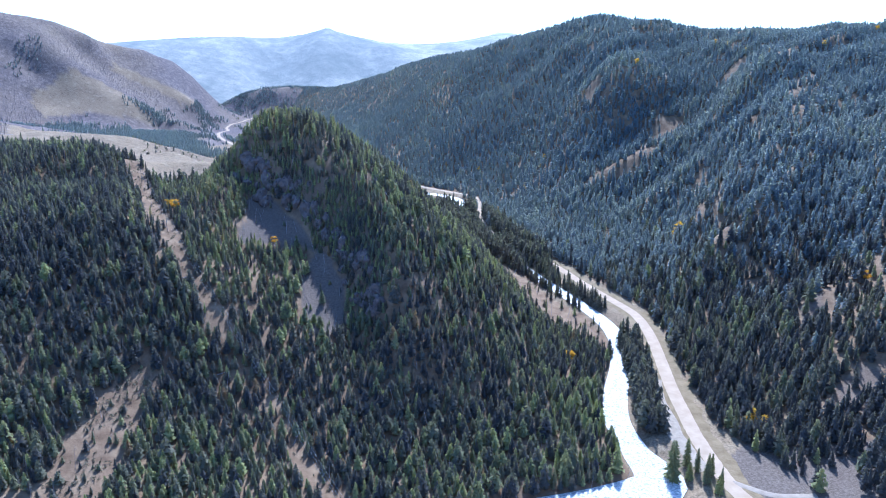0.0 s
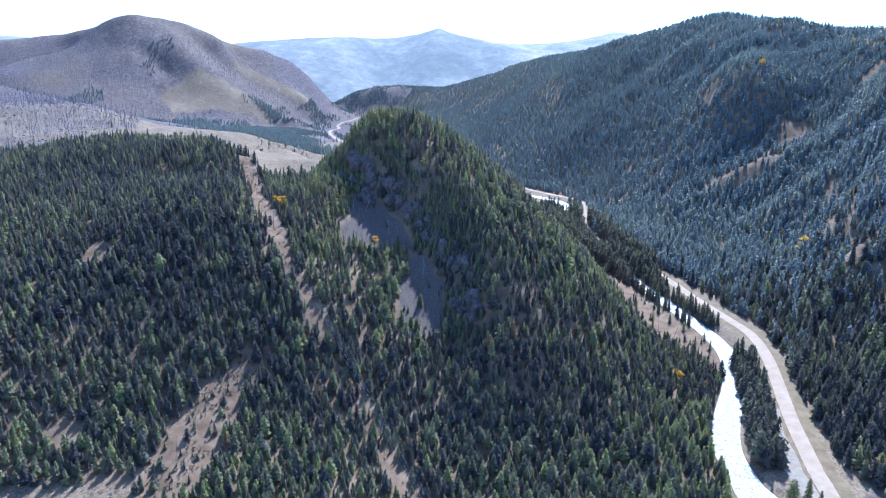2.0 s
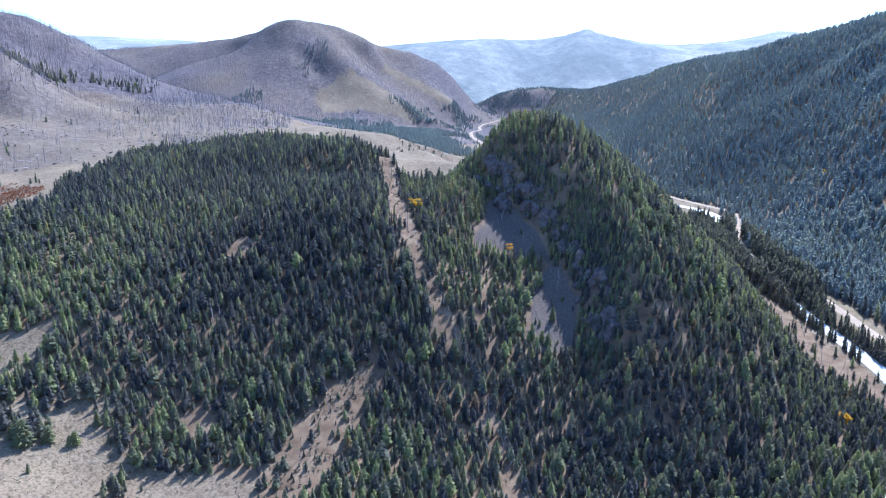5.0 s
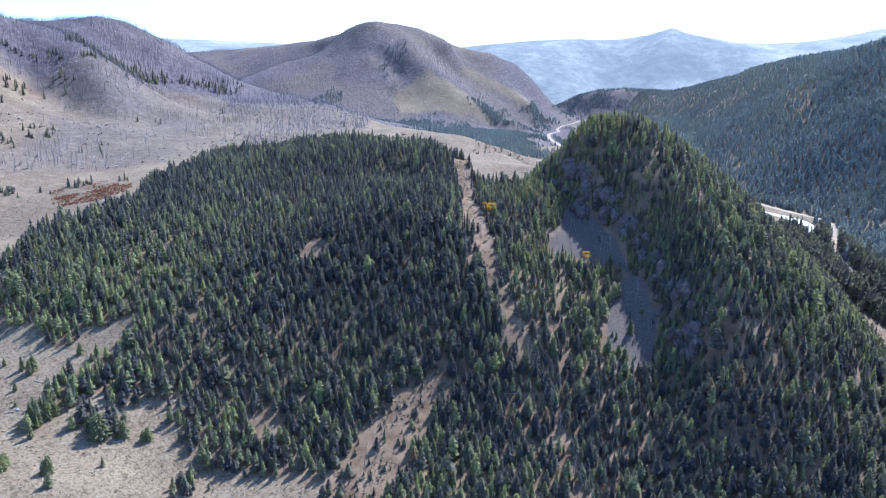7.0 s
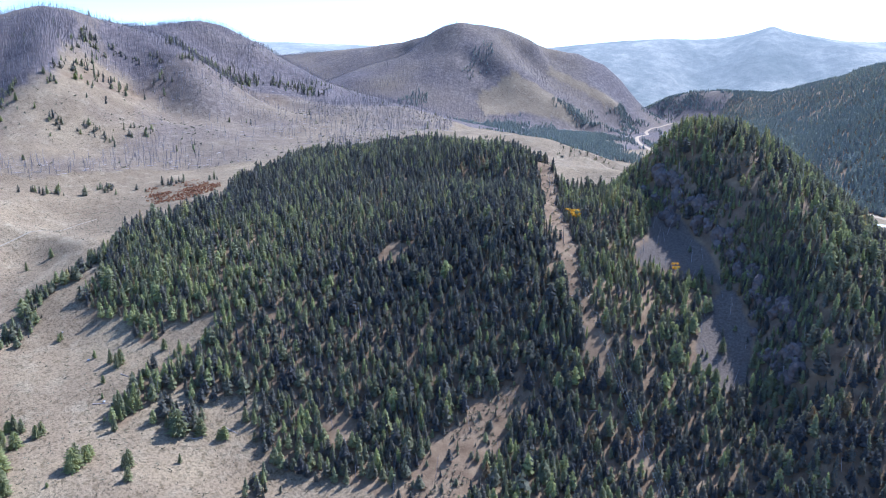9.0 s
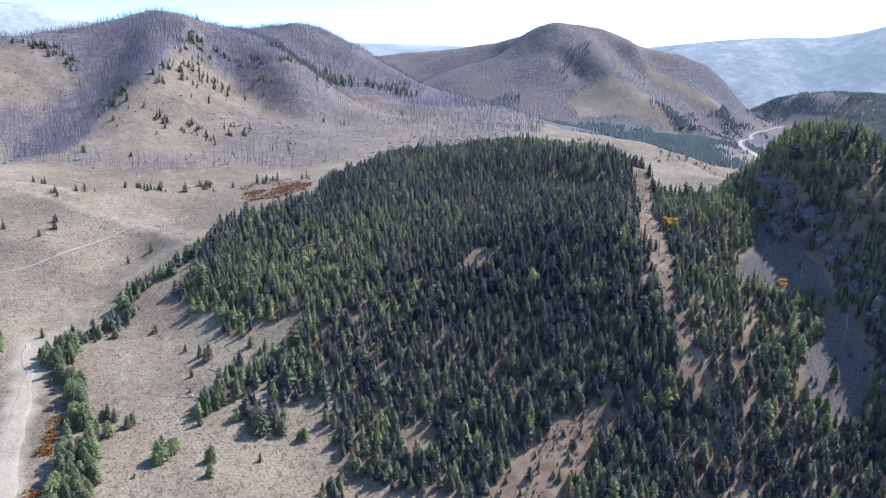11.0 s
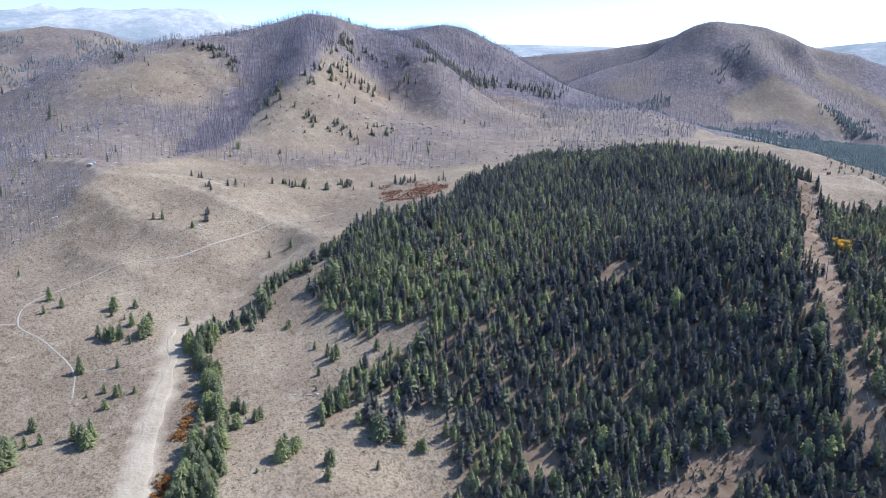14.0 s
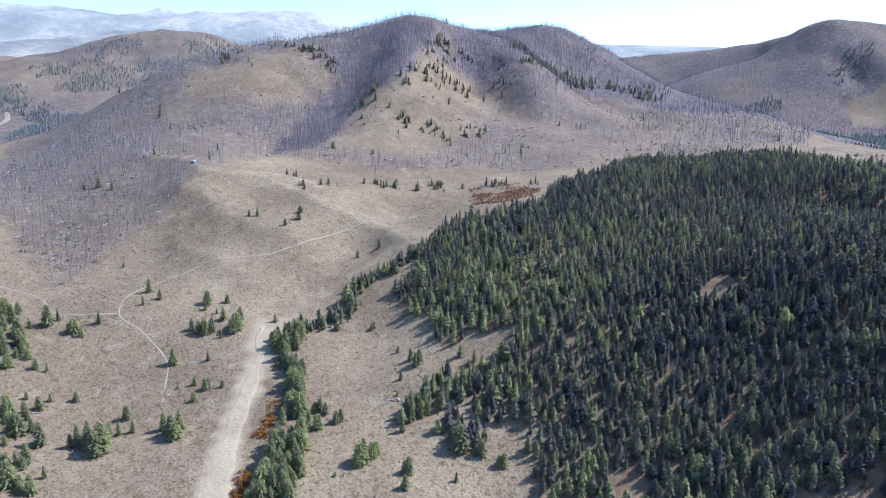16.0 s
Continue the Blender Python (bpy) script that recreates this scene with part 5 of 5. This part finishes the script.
def make_conifer(rng, k):
    s, lo, po, w = ((0.26, 0.05, 0.55, 0.06), (0.31, 0.06, 0.45, 0.07), (0.23, 0.04, 0.65, 0.055), (0.34, 0.05, 0.38, 0.075), (0.20, 0.03, 0.68, 0.05), (0.29, 0.04, 0.48, 0.065))[k % 6]
    v, f, b = bough_tree(rng, 170, s, lo, po, w * 0.8, core=9)
    root = bpy.data.objects.new("conifer", None)
    scene.collection.objects.link(root)
    keepf = f[b == 0]
    part("crown", mesh_from("crown", v, keepf, [NEEDLES], np.full(len(v), 0.58 + 0.09 * (k % 4))), root, "dark green needled crown")
    part("trunk", trunk_mesh("trunk", rng, 0.9, 0.018, BARK), root, "grey-brown bark trunk")
    return root


LONE = {
    "small conifer standing alone on the dry upper meadow": ((-458, 99, 7.6), (-469, 79, 7.0), (-456, 83, 5.3), (-455, 86, 8.3), (-450, 89, 5.2), (-483, 130, 8.8), (-470, 134, 6.2), (-467, 124, 5.4), (-456, 159, 8.4), (-450, 156, 4.5), (-453, 170, 5.4), (-425, 191, 5.9), (-411, 130, 9.8), (-405, 147, 5.5)),
    "conifer in a clump beside the head of the dirt track": ((-435, 145, 7.3), (-431, 148, 8.0), (-429, 151, 8.7), (-429, 155, 8.7), (-426, 168, 10.9), (-424, 165, 8.7), (-422, 158, 5.0), (-432, 151, 7.0), (-428, 170, 8.5)),
    "conifer in a loose group on the lower meadow": ((-388, 136, 4.7), (-381, 140, 6.5), (-382, 142, 5.9), (-378, 148, 3.9), (-389, 128, 2.3), (-374, 133, 5.1), (-357, 116, 9.3), (-351, 118, 10.3), (-352, 122, 11.0), (-347, 119, 9.0), (-376, 102, 7.1), (-363, 103, 5.6), (-364, 97, 6.9), (-363, 77, 6.9), (-362, 80, 11.2), (-359, 85, 10.5), (-352, 86, 12.2), (-355, 89, 14.1), (-400, 82, 5.4), (-398, 66, 7.4), (-403, 71, 4.1), (-395, 60, 7.4), (-426, 71, 4.3), (-430, 66, 5.8), (-407, 61, 4.1)),
    "bushy conifer on the bare slope below the forest": ((-393, 239, 5.0), (-394, 241, 4.3), (-360, 240, 4.7), (-335, 229, 4.4), (-325, 222, 3.1), (-347, 241, 7.8), (-340, 240, 8.3), (-341, 243, 8.4), (-309, 219, 10.6), (-306, 220, 11.7), (-305, 225, 7.7), (-304, 228, 7.1), (-300, 212, 8.1), (-287, 185, 9.8), (-285, 183, 6.5), (-288, 187, 10.9), (-288, 191, 7.7), (-290, 194, 6.1), (-272, 199, 6.4), (-264, 195, 6.3), (-284, 172, 2.1), (-334, 182, 5.4), (-320, 178, 7.6), (-320, 173, 6.4), (-320, 187, 6.5), (-321, 190, 6.5)),
    "young conifer at the ragged forest edge": ((-276, 226, 6.1), (-276, 229, 12.3), (-273, 229, 6.1), (-274, 237, 7.3), (-269, 236, 8.4), (-261, 218, 4.8), (-261, 240, 5.5), (-260, 242, 6.6), (-260, 255, 8.4), (-321, 265, 7.0), (-316, 279, 6.4), (-320, 261, 4.4), (-280, 232, 7.5), (-283, 228, 6.0), (-330, 262, 6.0)),
    "lone conifer far out on the dry burnt hillside": ((-486, 288, 7.0), (-486, 271, 6.0), (-553, 123, 4.6), (-535, 234, 5.5), (-560, 214, 5.6), (-558, 220, 7.5), (-895, 207, 8.9), (-671, 131, 7.7), (-684, 122, 8.9), (-688, 111, 6.7), (-732, 351, 7.7), (-697, 381, 5.0), (-859, 496, 7.9), (-855, 531, 8.0), (-876, 590, 6.7), (-825, 444, 8.9), (-803, 452, 5.8), (-797, 413, 5.7), (-752, 438, 4.1), (-773, 689, 6.5), (-767, 713, 5.0)),
    "slender tall spruce on the river bank by the highway": ((112, 303, 22.0), (122, 312, 15.0), (125, 306, 13.0), (128, 300, 14.0), (131, 303, 12.0), (126, 296, 13.0), (132, 293, 11.0), (129, 288, 10.0), (120, 302, 9.0)),
    "lone dark conifer on the pale scree": ((-77, 423, 9.0), (-83, 415, 4.0), (-79, 404, 6.0), (-75, 401, 7.5)),
}
rng = np.random.default_rng(81)
LONE_KINDS = [make_conifer(rng, k) for k in range(6)]


def plant_all(kinds, spots, label, category, group, rng, slim=1.0):
    for x, y, h in spots:
        k = int(rng.integers(0, len(kinds)))
        g = h * rng.uniform(1.1, 1.55) * slim
        ob = copy_thing(kinds[k], pose(x, y, float(ground_z(x, y)), 0, 0, rng.uniform(0, 360)) @ Matrix.Diagonal((g, g, h, 1)))
        tagged(ob, label, category, group)


def forget(kinds):
    """Takes the pattern trees away once they are copied."""
    for ob in kinds:
        for o in (*ob.children_recursive, ob):
            bpy.data.objects.remove(o)


for label, spots in LONE.items():
    plant_all(LONE_KINDS, spots, label, "tree", "trees on the open ground", rng, 0.55 if label.startswith("slender") else 1.0)
shrub_line = smooth_line(((-383, 179), (-364, 173), (-348, 166), (-334, 158), (-318, 149), (-302, 140), (-290, 133)), 1.0)
low_creek, rng2 = jitter_grid(CREEK_BELT, 3.2, 82)
d_, k_ = beside(low_creek[:, 0], low_creek[:, 1], shrub_line, 30)
low_creek = low_creek[inside(low_creek[:, 0], low_creek[:, 1], CREEK_BELT) & (d_ > 3.6) & (fbm(low_creek[:, 0], low_creek[:, 1], 18, 84, 2) > -0.42)]
plant_all(LONE_KINDS, [(x, y, float(np.clip(rng.normal(8.6, 2.2), 3.5, 13))) for x, y in low_creek], "conifer in the dark ribbon of trees along the creek", "tree", "trees along the creek", rng)
up = np.repeat(CREEK_LINE[(CREEK_LINE[:, 1] > 196)], 6, 0)
up = up + rng.normal(0, 3.2, up.shape)
up = up[rng.uniform(0, 1, len(up)) < 0.8]
scatter("creek_conifers", up, np.clip(rng.normal(6.6, 2.0, len(up)), 2.5, 12), NEAR, [NEEDLES, BARK], "dark ribbon of conifers following the upper creek", "trees", 83, wide=1.2, tint=np.clip(rng.normal(0.5, 0.2, len(up)), 0, 0.93))
THICKETS = ((-373, 51), (-382, 56), (-384, 62), (-369, 66), (-355, 54), (-352, 60), (-343, 65), (-336, 56), (-332, 62), (-390, 52), (-394, 59), (-343, 51), (-364, 80), (-357, 82), (-368, 85), (-357, 87), (-363, 91), (-367, 93), (-448, 52), (-453, 56), (-442, 58), (-449, 62), (-438, 63), (-437, 53), (-464, 65), (-466, 69), (-466, 74), (-458, 58), (-326, 176), (-333, 184), (-329, 185), (-442, 160), (-439, 165), (-434, 173), (-435, 163), (-274, 200), (-308, 222), (-320, 241))
plant_all(LONE_KINDS, [(x + rng.normal(0, 1.5), y + rng.normal(0, 1.5), float(np.clip(rng.normal(7.5, 2), 3.5, 12))) for x, y in THICKETS], "olive-green conifer in a loose meadow thicket", "tree", "trees in the meadow thickets", rng)
corner = [(-rng.uniform(325, 400), rng.uniform(34, 62), float(np.clip(rng.normal(8, 2), 4, 12))) for _ in range(26)] + [(-rng.uniform(440, 490), rng.uniform(42, 62), float(np.clip(rng.normal(8, 2), 4, 12))) for _ in range(18)]
plant_all(LONE_KINDS, corner, "conifer in a thicket at the meadow's edge", "tree", "trees in the meadow thickets", rng)
forget(LONE_KINDS)


def make_aspen(rng):
    root = bpy.data.objects.new("aspen", None)
    scene.collection.objects.link(root)
    v, f, b = leaf_tree(rng, 420, 0.42, 0.24)
    part("crown", mesh_from("crown", v, f, [GOLD], np.full(len(v), rng.uniform(0.2, 0.7))), root, "bright yellow autumn leaves")
    part("trunk", trunk_mesh("trunk", rng, 0.75, 0.02, PALE_BARK), root, "pale trunk")
    return root


ASPENS = [make_aspen(rng) for _ in range(3)]
plant_all(ASPENS, ((-190, 487, 9), (-194, 489, 8), (-118, 474, 7), (236, 690, 11), (243, 697, 13), (250, 690, 10), (240, 704, 10), (306, 484, 10), (172, 352, 9), (168, 346, 8), (175, 345, 8), (84, 428, 9), (82, 434, 7), (283, 1058, 13), (148, 1022, 10), (434, 1153, 11), (439, 1124, 10), (456, 1087, 10), (681, 1150, 12), (546, 1041, 10), (141, 1002, 9), (59, 1142, 10)), "small aspen in golden autumn leaf", "tree", "golden aspens", rng)
forget(ASPENS)

# shrubs: crimson and orange willows, grey sagebrush
SHRUBS = [leaf_tree(rng, 34, 0.15, 0.42, 5, 0.2) for _ in range(4)]
spots, rng2 = jitter_grid([(-590, 370), (-590, 490), (-470, 490), (-470, 370)], 2.2, 91)
warp = 14 * fbm(spots[:, 0], spots[:, 1], 22, 191, 3)
spots = spots[inside(spots[:, 0] + warp, spots[:, 1] - warp, RED_PATCH) & (rng2.uniform(0, 1, len(spots)) < np.clip(0.62 + 1.5 * fbm(spots[:, 0], spots[:, 1], 16, 192, 3), 0, 0.95))]
scatter("willow_thicket", spots, rng2.uniform(0.8, 1.7, len(spots)), SHRUBS, [RED], "low crimson willow thicket in a wet hollow", "shrubs", 92, wide=1.4)
at = shrub_line[rng.integers(0, len(shrub_line), 380)]
at = at[fbm(at[:, 0], at[:, 1], 15, 88, 2) > 0.02]
spots = at + rng.normal(0, 1.5, at.shape)
scatter("willow_thicket", spots, rng.uniform(0.9, 2.1, len(spots)), SHRUBS, [ORANGE], "orange and rust willow shrubs along the creek", "shrubs", 93, wide=1.2)
spots = np.array([(-298, 137), (-294, 139), (-291, 134), (-287, 136), (-300, 133)]) + rng.normal(0, 1.5, (5, 2))
spots = np.vstack([spots + rng.normal(0, 2, spots.shape) for _ in range(6)])
scatter("willow_thicket", spots, rng.uniform(0.8, 1.5, len(spots)), SHRUBS, [RED], "dark red willow shrubs by the dirt track", "shrubs", 98, wide=1.5)
spots, rng2 = jitter_grid([(-240, 620), (-330, 640), (-430, 740), (-340, 830), (-230, 790)], 8, 99)
spots = spots[inside(spots[:, 0], spots[:, 1], [(-240, 620), (-330, 640), (-430, 740), (-340, 830), (-230, 790)]) & (fbm(spots[:, 0], spots[:, 1], 50, 89, 2) > 0.02)]
scatter("hill_shrubs", spots, rng2.uniform(1.2, 3.4, len(spots)), NEAR, [NEEDLES, BARK], "dark shrubs dotting the tan grassy hills", "shrubs", 100, wide=1.6)
spots, rng2 = jitter_grid(WEDGE, 2.6, 188)
more = POWER_LINE[rng2.integers(0, len(POWER_LINE), 260)] + rng2.normal(0, 4.5, (260, 2))
spots = np.vstack([spots[inside(spots[:, 0], spots[:, 1], WEDGE) & (fbm(spots[:, 0], spots[:, 1], 14, 187, 2) > -0.1)], more])
scatter("clearing_brush", spots, rng2.uniform(0.5, 1.5, len(spots)), SHRUBS, [SAGE], "dry olive brush in the forest clearings", "shrubs", 189, wide=1.2)
spots, rng2 = jitter_grid(BURN, 9, 197)
spots = spots[inside(spots[:, 0], spots[:, 1], BURN) & (rng2.uniform(0, 1, len(spots)) < np.clip(0.18 + 1.1 * fbm(spots[:, 0], spots[:, 1], 60, 198, 3), 0.02, 0.8))]
BRUSH = [leaf_tree(rng, 10, 0.1, 0.5, 3, 0.3) for _ in range(4)]
scatter("low_brush", spots, rng2.uniform(0.8, 2.2, len(spots)), BRUSH, [SAGE], "low brown-green brush regrowing on the burnt slope", "shrubs", 199, wide=1.5)
MEADOW = [(-230, 60), (-330, 20), (-520, 20), (-640, 110), (-640, 330), (-560, 420), (-480, 330), (-400, 250), (-310, 290), (-180, 262), (-160, 200)]
spots, rng2 = jitter_grid(MEADOW, 3.0, 94)
d_, k_ = beside(spots[:, 0], spots[:, 1], smooth_line(((-424, 182), (-394, 172), (-335, 141), (-270, 116)), 3.0), 30)
spots = spots[inside(spots[:, 0], spots[:, 1], MEADOW) & (d_ > 11) & (rng2.uniform(0, 1, len(spots)) < np.clip(0.5 + 0.9 * fbm(spots[:, 0], spots[:, 1], 50, 95, 3), 0.08, 0.95))]
TUFTS = [leaf_tree(rng, 8, 0.1, 0.45, 3, 0.27) for _ in range(5)]
scatter("sagebrush", spots, rng2.uniform(0.45, 1.0, len(spots)), TUFTS, [SAGE], "low grey-green sagebrush dotted over the meadow", "shrubs", 96, wide=1.3)


# ---- rocks, power line, dead wood ----
def rock_mesh(name, seed, mat, levels=2):
    bm = bmesh.new()
    bmesh.ops.create_icosphere(bm, subdivisions=levels, radius=1.0)
    for v in bm.verts:
        p = v.co * 1.3 + Vector((seed * 7.7, 0, seed * 3.1))
        v.co *= 1 + 0.42 * noise.noise(p) + 0.2 * noise.noise(p * 2.7)
        v.co = Vector((round(v.co.x * 5) / 5 * 0.5 + v.co.x * 0.5, v.co.y, round(v.co.z * 4) / 4 * 0.6 + v.co.z * 0.4))
    me = bpy.data.meshes.new(name)
    bm.to_mesh(me)
    bm.free()
    me.materials.append(mat)
    return me


rng = np.random.default_rng(101)
CRAGS = [rock_mesh("rock_outcrop", k, ROCK, 3) for k in range(5)]
FACE_EDGE = smooth_line(((-158, 568), (-141, 552), (-111, 528), (-80, 492), (-57, 453), (-43, 424), (-36, 398)), 2.0)
FACE_BASE = smooth_line(((-164, 557), (-147, 543), (-115, 512), (-88, 480), (-67, 443), (-53, 414), (-42, 386)), 2.0)
for k in range(72):
    u, down = (k + 0.5) / 72, rng.uniform(0.05, 1.0)
    at = FACE_EDGE[int(u * (len(FACE_EDGE) - 1))] * (1 - down) + FACE_BASE[int(u * (len(FACE_BASE) - 1))] * down
    x, y = at + rng.normal(0, 1.5, 2)
    size = rng.uniform(2.0, 5.5) * (1.25 if k < 24 else 1.0)
    ob = new("rock_outcrop", CRAGS[k % 5])
    ob.matrix_world = pose(x, y, float(ground_z(x, y)) - size * 0.25, rng.uniform(-20, 20), rng.uniform(-20, 20), rng.uniform(0, 360)) @ Matrix.Diagonal((size, size * 0.8, size * 1.1, 1))
    tagged(ob, "rusty grey crag breaking through the shaded slope", "rock", "crags on the knob")
PALE = [rock_mesh("boulder", 20 + k, LIMESTONE) for k in range(3)]
for k, (x, y, size) in enumerate(((-661, 196, 2.0), (-664, 199, 1.3), (-538, 240, 1.1), (-503, 221, 0.8), (-361, 237, 0.7), (-296, 236, 0.8), (-322, 221, 0.6), (-398, 244, 0.5))):
    ob = new("boulder", PALE[k % 3])
    ob.matrix_world = pose(x, y, float(ground_z(x, y)) + size * 0.25, 0, 0, 50 * k) @ Matrix.Diagonal((size * 1.3, size, size * 0.7, 1))
    tagged(ob, "pale weathered boulder lying on the dry meadow", "boulder", "pale boulders")
STONE = leaf_tree(rng, 9, 0.0, 0.7, 2)
spots, rng2 = jitter_grid(SCREE, 2.0, 111)
spots = spots[inside(spots[:, 0], spots[:, 1], SCREE)]
scatter("scree_stones", spots, rng2.uniform(0.4, 1.1, len(spots)), [STONE], [ROCK], "loose grey stones of the scree slope", "stones", 112, wide=1.6)


def tube(points, radius, sides=6):
    """A tube along points, for wires, poles and logs. radius: one number or one for each point."""
    p = np.array(points, float)
    radius = np.full(len(p), radius) if np.isscalar(radius) else np.array(radius, float)
    t = np.gradient(p, axis=0)
    t /= np.linalg.norm(t, axis=1)[:, None]
    ref = np.where(np.abs(t[:, 2:3]) > 0.9, np.array([[1.0, 0, 0]]), np.array([[0, 0, 1.0]]))
    a_ = np.cross(t, ref)
    a_ /= np.linalg.norm(a_, axis=1)[:, None]
    b_ = np.cross(t, a_)
    ang = 6.2832 * np.arange(sides) / sides
    v = (p[:, None] + radius[:, None, None] * (a_[:, None] * np.cos(ang)[None, :, None] + b_[:, None] * np.sin(ang)[None, :, None])).reshape(-1, 3)
    f = [(i * sides + j, i * sides + (j + 1) % sides, (i + 1) * sides + (j + 1) % sides, (i + 1) * sides + j) for i in range(len(p) - 1) for j in range(sides)]
    return v, f


POLE_TALL = 12.5
POLE_SPOTS = ((-246, 566), (-181, 447), (-121, 372), (-77, 316), (-32, 243))


def utility_pole(x, y, turn, tall_, arm):
    root = bpy.data.objects.new("utility_pole", None)
    scene.collection.objects.link(root)
    root.matrix_basis = pose(x, y, float(ground_z(x, y)), 0, 0, turn)
    v, f = tube(((0, 0, -1.0), (0, 0, tall_ * 0.5), (0, 0, tall_)), (0.22, 0.19, 0.15), 8)
    part("pole", mesh_from("pole", v, f, [POLE_WOOD], smooth=True), root)
    v, f = tube(((-arm, 0.2, tall_ - 0.8), (0, 0.2, tall_ - 0.8), (arm, 0.2, tall_ - 0.8)), 0.12, 4)
    part("crossarm", mesh_from("crossarm", v, f, [POLE_WOOD]), root)
    for s in (-1, 0, 1):
        v, f = tube(((s * arm * 0.92, 0.2, tall_ - 0.7), (s * arm * 0.92, 0.2, tall_ - 0.5), (s * arm * 0.92, 0.2, tall_ - 0.3)), (0.06, 0.12, 0.05), 8)
        part("insulator", mesh_from("insulator", v, f, [GLASS_BROWN]), root, "brown porcelain insulator")
    return tagged(root, "grey wooden utility pole with crossarm in the cleared strip", "utility pole", "poles of the power line")


heads = []
for i, (x, y) in enumerate(POLE_SPOTS):
    x0, y0 = POLE_SPOTS[max(i - 1, 0)]
    x1, y1 = POLE_SPOTS[min(i + 1, len(POLE_SPOTS) - 1)]
    way = math.atan2(y1 - y0, x1 - x0)
    utility_pole(x, y, math.degrees(way) - 90, POLE_TALL, 1.5)
    heads.append((x, y, float(ground_z(x, y)) + POLE_TALL - 0.4, way))
utility_pole(-76, 408, 20, 8.0, 2.2)
line = tagged(bpy.data.objects.new("power_line", None), "three thin steel wires of a power line down the clearing", "power line")
scene.collection.objects.link(line)
for s in (-1, 0, 1):
    for (x0, y0, z0, w0), (x1, y1, z1, w1) in zip(heads, heads[1:]):
        t = np.linspace(0, 1, 18)
        ox0, oy0, ox1, oy1 = (s * 1.4 * c for c in (math.sin(w0), -math.cos(w0), math.sin(w1), -math.cos(w1)))
        pts = np.column_stack([(x0 + ox0) * (1 - t) + (x1 + ox1) * t, (y0 + oy0) * (1 - t) + (y1 + oy1) * t, z0 * (1 - t) + z1 * t - 8.0 * t * (1 - t)])
        v, f = tube(pts, 0.03, 4)
        part("wire", mesh_from("wire", v, f, [STEEL], smooth=True), line)

# fallen silver logs on the open ground
for x, y, turn, length in ((-322, 219, 40, 7), (-318, 224, 110, 6), (-357, 78, 20, 7), (-352, 92, 75, 8), (-366, 83, 130, 6), (-261, 247, 15, 7), (-268, 233, 60, 5), (-330, 238, 5, 6), (-395, 66, 70, 7), (-120, 352, 30, 6), (-108, 349, 80, 7), (-156, 405, 20, 6)):
    v, f = tube([(length * (t - 0.5), 0.12 * math.sin(5 * t + x), 0) for t in (0, 0.25, 0.5, 0.75, 1.0)], (0.22, 0.2, 0.17, 0.13, 0.06), 7)
    ob = new("fallen_log", mesh_from("fallen_log", v, f, [SILVER], smooth=True))
    ca, sa = math.cos(radians(turn)), math.sin(radians(turn))
    za, zb = float(ground_z(x - ca * length / 2, y - sa * length / 2)), float(ground_z(x + ca * length / 2, y + sa * length / 2))
    ob.matrix_world = pose(x, y, (za + zb) / 2 + 0.15, 0, -math.degrees(math.atan2(zb - za, length)), turn)
    tagged(ob, "bleached silver fallen log on dry grass", "log", "fallen logs")
